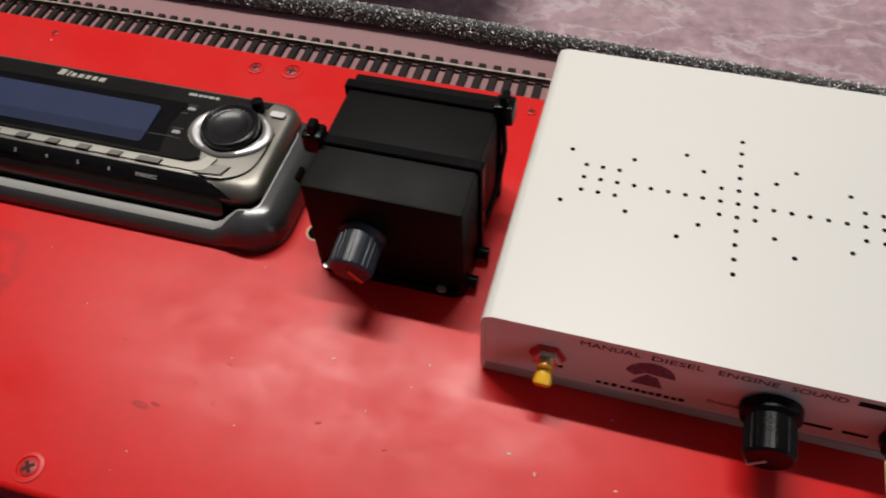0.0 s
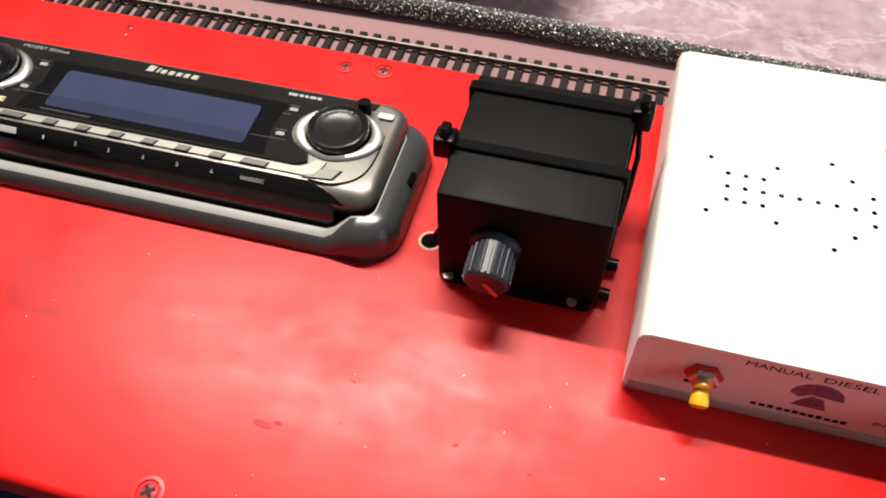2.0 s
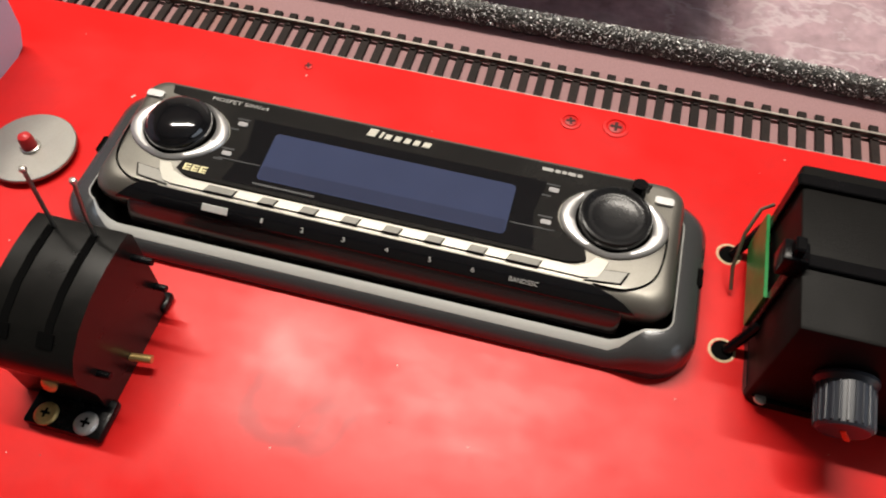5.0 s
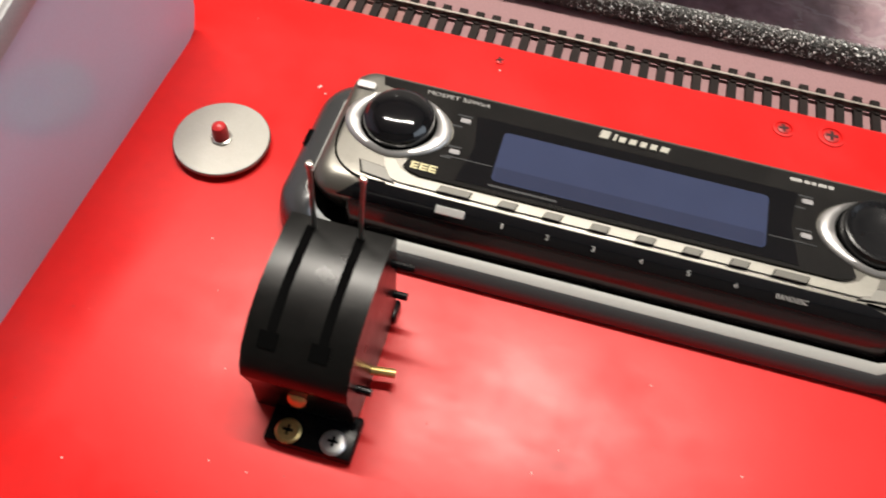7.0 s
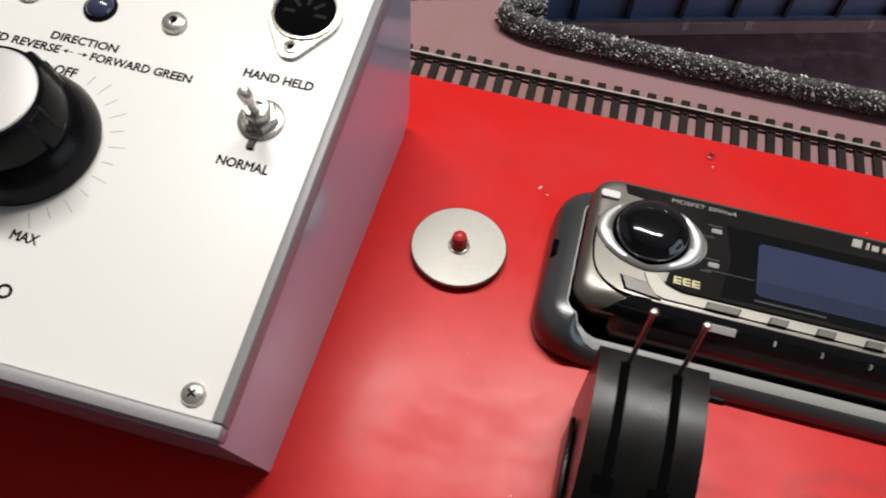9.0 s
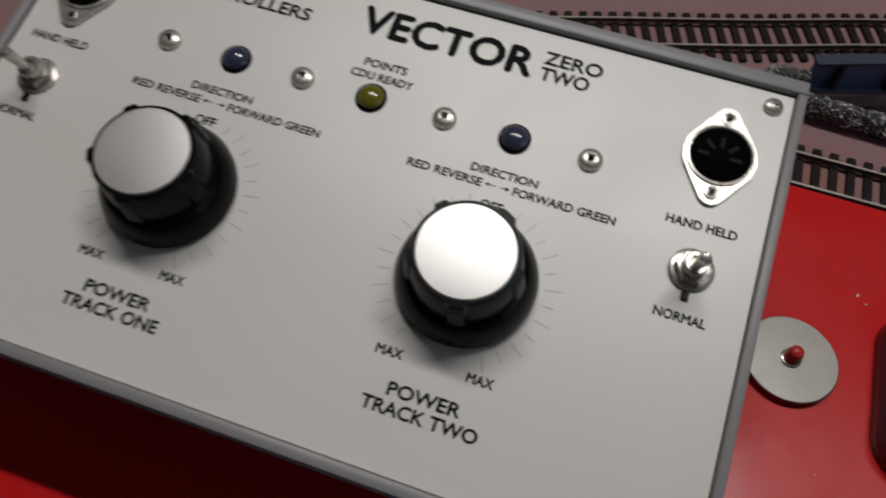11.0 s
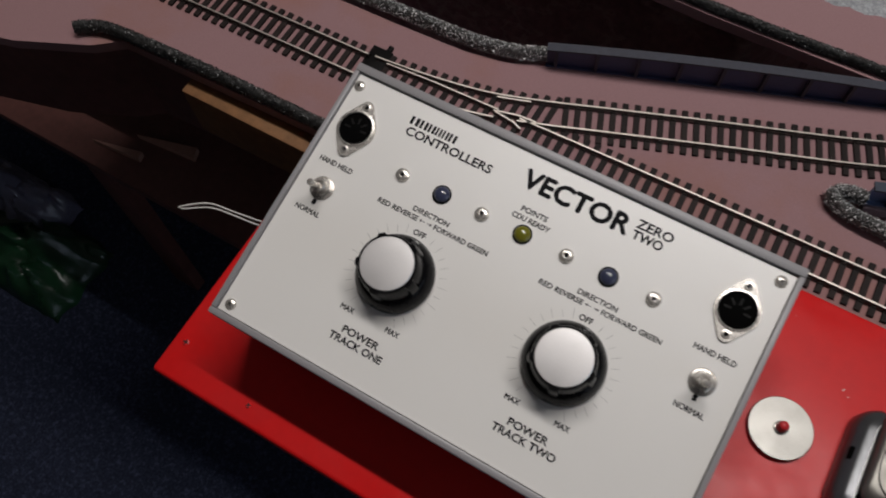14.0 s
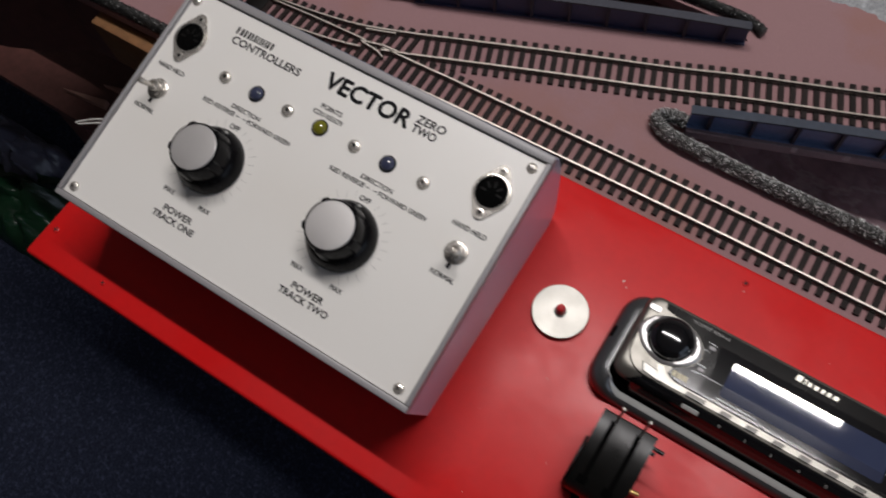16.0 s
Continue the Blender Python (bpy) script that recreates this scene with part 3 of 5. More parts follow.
solid("valley_floor", rough_sheet(-1000, 1000, 96, 960, 9, valley), VALLEY, "dark plum painted crinkled plaster valley floor", "valley floor", "structure", smooth=180)
solid("valley_bank", box(-760, 620, 104, 114, -290, GZ - 8.2), PLUM, "plum painted valley bank under the track", "bank", "structure")


def scatter_bank(x, y):
    edge = 262 + 10 * noise.noise(Vector((x / 40, 0, 0)))
    rise = min(1.0, max(0.0, (y - edge) / 14))
    return GZ - 2 + rise * (4 + 5 * abs(noise.fractal(Vector((x / 9, y / 9, 0)), 1, 2, 3)))


solid("rubble_bank", rough_sheet(-220, DECK_END - 4, 246, 520, 3.2, scatter_bank), GREY_ROCK, "grey and white loose rubble scattered on the baseboard", "rubble", "stuff", smooth=20)


def bead(points, r, label, crumbs=CRUMBS, narrow=0.62):
    """A rope of grey foam rubble, taller than wide: a rough core and crumbs of many tones on it."""
    line = smooth_line(points, 1.3)
    bm = sweep([tuple(p) for p in line], r * 0.93 * narrow, 18, squash=0.98 / narrow)
    rng = random.Random(len(line))
    for v in bm.verts:
        k = rng.gauss(0, 0.3) + 1.1 * noise.noise(v.co * 0.22)
        v.co += Vector((rng.gauss(0, 0.2), 0.5 * k, 0.5 * k))
    rope = thing("foam_rubble_edging", label, "edging", tuple(line[len(line) // 2]), group="foam edging strips")
    base = line[len(line) // 2]
    part("core", shifted(bm, turned(*(-base))), FOAM, rope, smooth=12)
    corners, tris = [], []
    for i in range(len(line) - 1):
        d = Vector(line[i + 1] - line[i]).normalized()
        side = d.cross(Vector((0, 0, 1))).normalized()
        for k in range(42):
            a = rng.uniform(-0.5, math.pi + 0.5)
            out = narrow * math.cos(a) * side + 0.98 * math.sin(a) * Vector((0, 0, 1))
            p = Vector(line[i] - base) + d * rng.uniform(0, 1.3) + out * (r * rng.uniform(0.9, 1.08))
            s = rng.uniform(0.16, 0.46)
            n0 = len(corners)
            for q in range(4):
                corners.append((p + Vector((rng.gauss(0, s), rng.gauss(0, s), rng.gauss(0, s * 0.8))))[:])
            tris += [(n0, n0 + 1, n0 + 2), (n0, n0 + 2, n0 + 3), (n0, n0 + 3, n0 + 1), (n0 + 1, n0 + 3, n0 + 2)]
    me = bpy.data.meshes.new("crumbs")
    me.from_pydata([(x * MM, y * MM, z * MM) for x, y, z in corners], [], tris)
    me.materials.append(crumbs)
    tagged(part("crumb_layer", me, None, rope, "grey and white foam crumbs"), kind="stuff")
    return rope


bead([(-116, 136.5, -27), (-126, 136, -27), (-132.5, 131.5, -26.6), (-130, 126, -26.4), (-112, 122, -26.3), (-60, 120.8, -26.3), (0, 120.6, -26.3), (90, 121.2, -26.3), (170, 119, -26.3), (300, 115.5, -26.3), (420, 113.5, -26.3)], 5.8,
     "grey sparkling foam rubble rope edging the valley")
bead([(-313, 141, -26.5), (-330, 134, -26.5), (-347, 130, -26.5), (-368, 128, -26.5), (-411, 127, -26.5), (-480, 125, -26.5), (-680, 122, -26.5)], 5.8,
     "grey sparkling foam rubble rope beside the turnout")
bead([(-104, 221, -29), (-118, 226, -29), (-150, 226, -29), (-240, 225, -29), (-440, 232, -29)], 4.2, "dark foam rubble rope behind the far girder", DARK_CRUMBS)
bead([(-586, 17, -27), (-575, 24, -27), (-551, 28.5, -27), (-460, 31.5, -27), (-394, 32, -27)], 5.6, "grey foam rubble rope on the layout edge, its shadow put into dark crumbs", DARK_CRUMBS)


# ---- track ----
def sleeper_mesh(length, name="sleeper"):
    bm = box(-1.75, 1.75, -length / 2, length / 2, 0, 1.7, 0.25, 1)
    for s in (-1, 1):
        for o in (-1.15, 1.15):
            box(-1.0, 1.0, s * 8.25 + o - 0.65, s * 8.25 + o + 0.65, 1.6, 2.5, 0.15, 1, bm=bm)
    return data_of(bm, name, SLEEPER)


SLEEPER_MESH = sleeper_mesh(30.0)


def rail_bar(line):
    """A flat-bottomed rail along points at the rail's middle."""
    shape = [(-0.9, 0), (0.9, 0), (0.9, 0.35), (0.28, 0.7), (0.28, 1.7), (0.5, 1.9), (0.5, 2.55), (-0.5, 2.55), (-0.5, 1.9), (-0.28, 1.7), (-0.28, 0.7), (-0.9, 0.35)]
    bm = bmesh.new()
    rings = []
    for i, p in enumerate(line):
        d = np.array(line[min(i + 1, len(line) - 1)]) - np.array(line[max(i - 1, 0)])
        d = d / np.linalg.norm(d)
        rings.append([bm.verts.new((p[0] - d[1] * u, p[1] + d[0] * u, h)) for u, h in shape])
    for a, b in zip(rings, rings[1:]):
        for k in range(len(shape)):
            n = (k + 1) % len(shape)
            bm.faces.new((a[k], a[n], b[n], b[k]))
    bm.faces.new(rings[0]), bm.faces.new(rings[-1][::-1])
    for f in bm.faces:
        f.material_index = 0 if min(v.co.z for v in f.verts) > 2.5 else 1
    return bm


def beside(line, off):
    d = np.gradient(line, axis=0)
    d /= np.linalg.norm(d, axis=1)[:, None]
    return line + off * np.stack([-d[:, 1], d[:, 0]], 1)


RAIL_Z = 1.65
SLEEPER_STEP = 6.91
main_line = smooth_line([(-762.5, 73), (-600, 77), (-500, 80), (-400, 82), (-250, 86), (-100, 88.6), (0, 89), (150, 89), (330, 89), (600, 89)], SLEEPER_STEP)
branch_line = smooth_line([(-412, 81.7), (-372, 85.5), (-332, 92), (-297, 103), (-265, 115), (-202, 138.5), (-141, 160.5), (-95, 178.5), (-24, 204), (60, 236), (108, 255)], SLEEPER_STEP)


def lay_sleepers(track, line, keep):
    for i in range(len(line)):
        if keep(line[i]):
            d = line[min(i + 1, len(line) - 1)] - line[max(i - 1, 0)]
            part("sleeper", SLEEPER_MESH, None, track, m=at(line[i][0], line[i][1], 0.02, 0, 0, math.degrees(math.atan2(d[1], d[0])) + random.uniform(-0.6, 0.6)))


def rail_part(track, line, name="rail"):
    part(name, rail_bar([tuple(p) for p in line]), (RAIL, RAIL_SIDE), track, m=at(0, 0, RAIL_Z))


TOE, HEEL = -414, -286
toe_at = next(i for i, p in enumerate(main_line) if p[0] >= TOE)
heel_at = next(i for i, p in enumerate(main_line) if p[0] >= HEEL)
fork_at = next(i for i, p in enumerate(branch_line) if p[0] >= HEEL)
main_track = thing("model_railway_track", "model railway track with nickel rails on black sleepers", "track", (0, 0, GZ))
branch_track = thing("branch_track", "curved model railway branch track crossing the girder bridge", "track", (0, 0, GZ))
turnout = thing("turnout", "model railway turnout with crossing and switch blades", "track turnout", (0, 0, GZ))
main_near, main_far = beside(main_line, -8.25), beside(main_line, 8.25)
branch_near, branch_far = beside(branch_line, -8.25), beside(branch_line, 8.25)
for line in (main_near, main_far):
    rail_part(main_track, line[heel_at:])
    rail_part(main_track, line[:toe_at + 1])
lay_sleepers(main_track, main_line, lambda p: p[0] < TOE or p[0] >= HEEL)
for line in (branch_near, branch_far):
    rail_part(branch_track, line[fork_at:])
lay_sleepers(branch_track, branch_line, lambda p: p[0] > HEEL + 2)
rail_part(turnout, main_near[toe_at:heel_at + 1], "stock_rail")
rail_part(turnout, [p for p in main_far[toe_at:] if p[0] < branch_far[0][0] + 2] + [tuple(p) for p in branch_far[:fork_at + 1] if p[0] > branch_far[0][0] + 3], "stock_rail")
rail_part(turnout, [(p[0], p[1] - 1.3 * max(0, 1 - (p[0] + 405) / 40)) for p in main_far if -402 <= p[0] <= -316], "switch_blade")
rail_part(turnout, [(p[0], p[1] + 1.3 * max(0, 1 - (p[0] + 405) / 40)) for p in branch_near if -402 <= p[0] <= -316], "switch_blade")
rail_part(turnout, [p for p in main_far[:heel_at + 1] if p[0] >= -309], "crossing_rail")
rail_part(turnout, [p for p in branch_near[:fork_at + 1] if p[0] >= -309], "crossing_rail")
rail_part(turnout, [(-323, 90.6), (-308, 94.4), (-297, 95.0)], "wing_rail")
rail_part(turnout, [(-322, 90.4), (-309, 88.9), (-303, 86.5)], "wing_rail")
rail_part(turnout, [(p[0], p[1] - 2.0) for p in branch_far if -330 <= p[0] <= -300], "check_rail")
for p in main_line:
    if TOE <= p[0] < HEEL:
        reach = float(np.interp(p[0], branch_line[:, 0], branch_line[:, 1])) - p[1]
        long = 30 + max(0.0, reach)
        mesh = box(-1.75, 1.75, -15, long - 15, 0, 1.7, 0.25, 1)
        for s in (-8.25, 8.25, reach + 8.25, reach - 8.25):
            for o in (-1.15, 1.15):
                box(-1, 1, s + o - 0.6, s + o + 0.6, 1.6, 2.4, bm=mesh)
        part("sleeper", mesh, SLEEPER, turnout, m=at(p[0], p[1], 0.02))
part("tie_bar", box(-412, -398, 70, 99, 0.1, 2.2, 0.3), BLACK_MATT, turnout, "black switch tie bar")
part("tie_bar_end", box(-403, -400, 99, 103, 0.1, 2.6, 0.4), BLACK_MATT, turnout)


# ---- bridge ----
def girder(x, y, angle, length, label, first, paint, flange, ends=16.4, middle=19.8, step=24.3):
    """A plate girder with an arched top flange and upright ribs."""
    g = thing("bridge_girder", label, "bridge girder", (x, y, GZ), angle, "bridge girders")

    def top(u):
        return ends + (middle - ends) * (1 - (2 * u / length - 1) ** 2)

    def arched(x0, x1, y0, y1, low, high):
        stations = [x0 + (x1 - x0) * k / 24 for k in range(25)]
        return loft([[(u, y0, low(u)), (u, y1, low(u)), (u, y1, high(u)), (u, y0, high(u))] for u in stations])
    part("web", arched(0, length, 0, 1.6, lambda u: 0.05, lambda u: top(u) - 1.35), paint, g)
    part("top_flange", arched(-0.5, length + 0.5, -2.4, 3.4, lambda u: top(u) - 1.4, top), flange, g, "dusty grey-blue arched top flange")
    part("bottom_flange", box(-0.5, length + 0.5, -2.0, 3.2, 0.03, 1.2, 0.3, 1), paint, g)
    u = first
    while u < length - 1:
        part("rib", box(u - 1.0, u + 1.0, -2.4, 0, 1.2, top(u) - 1.45), RIB_SHADE, g)
        u += step
    return g


girder(-116, 138.2, 19.0, 241, "blue ribbed plastic plate girder beside the valley", 12.0, GIRDER, FLANGE)
girder(-312, 138.2, 19.8, 213, "dark blue ribbed plastic plate girder behind the branch", 5.6, GIRDER_FAR, FLANGE_NAVY)
ledge = thing("bridge_ledge", "mauve chipped ledge along the foot of the girder", "ledge", (-117, 139.5, GZ), 19.0)
part("beam", box(0, 241, -6.0, -2.6, -6.5, 0.4, 0.5, 1), LEDGE, ledge)
for lx, lw in ((62, 3), (91, 4), (150, 2.5), (196, 3)):
    part("chip", box(lx, lx + lw, -6.25, -5.6, -4, 0.9, 0.3, 1), CHALK, ledge, "white chip in the paint")

# ---- the edge of the layout and what lies below ----
fascia = prism([(-760, -45), (-620, -8), (-573, 13), (-556, 26), (-400, 30), (620, 30), (620, 36), (-400, 36), (-560, 33), (-577, 20), (-624, -1), (-760, -38)], -112, GZ - 8.2)
solid("fascia", fascia, DARK_WOOD, "dark brown wooden fascia of the layout", "fascia", "structure")
solid("batten", box(-506, -385, 17, 29.8, -84, -40.5, 1.0), BARE_WOOD, "bare yellowish wooden batten under the layout edge", "batten")
solid("shelf", box(-1300, 500, 30, 600, -392, -376, 1), DARK_WOOD, "dark stained shelf below the layout", "shelf", "structure")
for wedge in (((-801, 53), (-739, 58), (-741, 67)), ((-761, 82), (-686, 88), (-690, 101))):
    mx, my = sum(p[0] for p in wedge) / 3, sum(p[1] for p in wedge) / 3
    solid("wood_offcut", prism([(x - mx, y - my) for x, y in wedge], 0.02, 8, 0.5, 1), PALE_WOOD, "pale sawn wedge-shaped wood offcut lying on the shelf", "wood offcut", group="offcuts", m=at(mx, my, -376))
leg = box(-22, 22, -9, 9, -388, 0, 1)
for v in leg.verts:
    v.co.x += v.co.z * 0.08
solid("shelf_leg", leg, DARK_WOOD, "dark stained plank leg holding up the shelf", "shelf leg", m=at(-792, 42, -392))
for lx, ly in ((-900, 480), (-900, 1150), (20, 1150), (540, 300)):
    solid("layout_leg", box(-22, 22, -22, 22, RZ0 + 0.05 - GZ, -8.2 if ly > 400 else -78, 1.5, 1), DARK_WOOD, "dark square timber leg under the layout", "leg", group="layout legs", m=at(lx, ly, GZ))

# ---- the red control shelf ----
shelf_board = solid("control_shelf", box(-387, 440, -135.5, 54.4, -15, 0, 2.0, 3), RED, "red gloss painted board with dust and scuffs", "board", "structure")
solid("shelf_bearer", box(-380, 430, 34, 46, GZ, -15.1, 0.6), DARK_WOOD, "dark wooden bearer under the red board", "bearer", "structure")


def board_screw(x, y, r, sunk, turn):
    t = thing("wood_screw", "countersunk cross-head screw painted over in red", "screw", (x, y, 0), turn, "board screws")
    if sunk:
        part("recess_ring", lathe([(r * 1.75, 0.02), (r * 1.7, 0.35), (r * 1.3, 0.45), (r * 1.22, 0.05)], 28), RED, t, "scuffed recess ring")
    part("head", lathe([(r, 0.02), (r, 0.25), (r * 0.8, 0.5), (0, 0.55)], 22), DEEP_RED if sunk else RED, t)
    slot = box(-r * 0.75, r * 0.75, -r * 0.2, r * 0.2, 0.4, 0.62)
    box(-r * 0.2, r * 0.2, -r * 0.75, r * 0.75, 0.4, 0.6, bm=slot)
    part("slot", slot, SLOT_DARK, t, "dark cross slot")


for sx, sy, sr, sunk, st in ((-47, 45.6, 1.7, False, 20), (47.7, 44.6, 2.1, True, 10), (63, 46, 2.6, True, 0), (54.5, -128.5, 2.6, True, 40), (-380, -117, 1.9, False, 0), (162, 45.5, 1.8, False, 15), (-335, -127, 1.5, False, 30)):
    board_screw(sx, sy, sr, sunk, st)

rng = random.Random(7)
flecks = bmesh.new()
for fx, fy, fs in ((-99.7, 15.4, 1.1), (126, -74, 0.7), (155, -69, 0.6), (184, -90, 0.9), (192, -94, 0.8), (-46, 41, 0.6), (-97, 13, 0.6), (141, -88, 0.5), (-88, -38, 0.9), (-86, -40, 0.7), (214, -93, 0.7)):
    f1 = box(-fs * 0.7, fs * 0.7, -fs * 0.25, fs * 0.25, 0.01, 0.2)
    shifted(f1, turned(fx, fy, 0, 0, 0, rng.uniform(0, 180)))
    joined(flecks, f1)
for k in range(50):
    fs = rng.uniform(0.08, 0.2)
    f1 = box(-fs, fs, -fs, fs, 0.01, 0.12)
    joined(flecks, shifted(f1, turned(rng.uniform(-140, 260), rng.uniform(-128, 48), 0, 0, 0, rng.uniform(0, 180))))
solid("dust_flecks", flecks, DUST, "small white crumbs of dust on the red board", "dust", "stuff")
grime = bmesh.new()
for fx, fy, fs in ((75.9, -102.9, 2.2), (80, -101.6, 1.2), (129, -95, 0.7), (150, -98, 0.5), (60, -84, 0.5), (96, -84, 0.6), (-78, -66, 0.5)):
    f1 = bmesh.new()
    bmesh.ops.create_icosphere(f1, subdivisions=2, radius=fs)
    for v in f1.verts:
        v.co = Vector((v.co.x * 1.4, v.co.y * 0.5, 0.06 + v.co.z * 0.06 / fs))
    joined(grime, shifted(f1, turned(fx, fy, 0, 0, 0, rng.uniform(-30, 30))))
for k in range(45):
    fs = rng.uniform(0.12, 0.28)
    joined(grime, shifted(box(-fs, fs, -fs, fs, 0.01, 0.08), turned(rng.uniform(-140, 220), rng.uniform(-128, -40), 0, 0, 0, rng.uniform(0, 180))))
solid("grime_spots", grime, SCUFF, "dark grime spots and scuffs on the red paint", "dirt", "stuff")


# ---- small hardware ----
def button_screw(parent, x, y, r=3.1, mat=None, h=1.5, cross=True):
    head = part("screw", lathe([(r, 0), (r, h * 0.3), (r * 0.86, h * 0.72), (r * 0.5, h), (0, h * 1.05)], 26), mat or STEEL, parent, m=at(x, y, 0.02, 0, 0, random.uniform(0, 90)))
    slot = box(-r * 0.42, r * 0.42, -r * 0.08, r * 0.08, h * 0.7, h * 1.08)
    box(-r * 0.08, r * 0.08, -r * 0.42, r * 0.42, h * 0.7, h * 1.07, bm=slot)
    part("slot", slot, HOLE, head)
    return head


def socket_screw(parent, x, y):
    head = part("socket_screw", lathe([(3.1, 0), (3.1, 0.7), (2.8, 1.4), (2.1, 1.75), (1.15, 1.82), (1.05, 1.2), (0, 1.1)], 26), STEEL, parent, m=at(x, y, 0.02))
    part("socket", lathe([(1.03, 1.12), (0.9, 1.3), (0, 1.3)], 6), HOLE, head)


# ---- twin controller ----
PX = -251.5
unit = thing("train_controller", "pale grey twin train controller with sloping white panel", "controller", (PX, -40, 0))
side = [(-95, 0), (22, 0), (26, 1.5), (29.5, 8), (30.5, 30), (29.5, 52), (26, 66), (21.5, 70.4), (-105.5, 45.3)]
case = bmesh.new()
half = 103.6
prof = [(y + 40, z) for y, z in side]
prism(prof, -half, half, 1.2, 3, bm=case)
for v in case.verts:
    v.co = Vector((v.co.z, v.co.x, v.co.y))
part("case", case, CASE, unit, "glossy pale lilac-grey plastic case")
PM = at(0, 40, 69.57, 11.17)
panel = part("panel", box(-101.9, 101.9, -104.6, 17.1, -1.6, 0.0, 0.2, 1), PANEL, unit, "off-white painted steel front panel", m=PM)
rim = part("rim", box(-104.6, 104.6, -107.8, -104.8, -4.5, 1.6, 0.7), RIM, unit, "grey raised case rim", m=PM)
joint = bmesh.new()
for a in ((-104.4, -102.1, -104.7, 17.4), (102.1, 104.4, -104.7, 17.4), (-104.4, 104.4, 17.5, 21.3)):
    box(*a, -4.5, 1.9, 0.4, bm=joint)
part("rim", joint, RIM, unit, "grey raised case rim", m=PM)
for x, v in ((-99, 11.5), (97, 12.5), (-97.4, -100.5), (96.3, -100.5)):
    button_screw(panel, x, v, 2.5)


def knob(parent, x, y, turn):
    k = part("control_knob", lathe([(16.9, 0.15), (17.0, 2.2), (16.2, 5.0), (14.6, 8.0), (13.2, 9.2), (12.0, 9.6), (0, 9.6)], 56), BLACK, parent, "black skirted control knob", m=at(x, y, 0.3, 0, 0, turn))
    grip = bmesh.new()
    seg, zs = 96, ((9.3, 13.2), (10.5, 13.0), (17.9, 12.3), (18.6, 11.9))
    rings = []
    for z, r in zs:
        rings.append([grip.verts.new(((r + 1.0 * (math.cos(5 * a) > 0.72)) * math.cos(a), (r + 1.0 * (math.cos(5 * a) > 0.72)) * math.sin(a), z)) for a in (2 * math.pi * i / seg for i in range(seg))])
    for a, b in zip(rings, rings[1:]):
        for i in range(seg):
            j = (i + 1) % seg
            grip.faces.new((a[i], a[j], b[j], b[i]))
    grip.faces.new(rings[-1]), grip.faces.new(rings[0][::-1])
    part("grip", grip, BLACK, k, "fluted black grip")
    part("cap", lathe([(11.2, 18.3), (11.2, 18.75), (10.9, 18.98), (8.0, 19.1), (0, 19.15)], 48), CAP_WHITE, k, "spun aluminium knob cap")
    part("pointer_mark", box(-0.7, 0.7, 13.6, 15.6, 8.1, 8.9), SILK, k, "white pointer mark", m=at(0, 0, 0, 0, 0, 0))
    part("grip_wing", box(-2.4, 2.4, 11.0, 14.8, 8.2, 12.6, 0.9), BLACK, k)
    return k


for x, turn in ((-40.5, -14), (37.5, -10)):
    knob(panel, x, -56, turn)
    ticks = bmesh.new()
    for d in range(-62, 243, 12):
        if abs(d - 90) > 13:
            mark = box(18.6, 21.6 if (d + 62) % 24 else 22.6, -0.07, 0.07, 0, 0.05)
            joined(ticks, shifted(mark, turned(x, -56, 0.01, 0, 0, d)))
    part("scale_marking", ticks, TICK_INK, panel, "fine printed scale ticks")

for x in (-60, -21, 18.5, 57):
    socket_screw(panel, x, -16.6)


def lens(parent, x, mat, label):
    b = part("indicator_lamp", lathe([(4.2, 0), (4.2, 0.5), (3.7, 0.9), (3.6, 0.5)], 28), BLACK, parent, label, m=at(x, -16.6, 0.02))
    part("lens", lathe([(3.6, 0.2), (3.5, 1.0), (2.7, 1.9), (1.4, 2.4), (0, 2.55)], 28), mat, b)


lens(panel, -40.3, BLUE_LED, "unlit smoky blue indicator lamp")
lens(panel, 37.3, BLUE_LED, "unlit smoky blue indicator lamp")
lens(panel, -1.7, GREEN_LED, "unlit olive green indicator lamp")


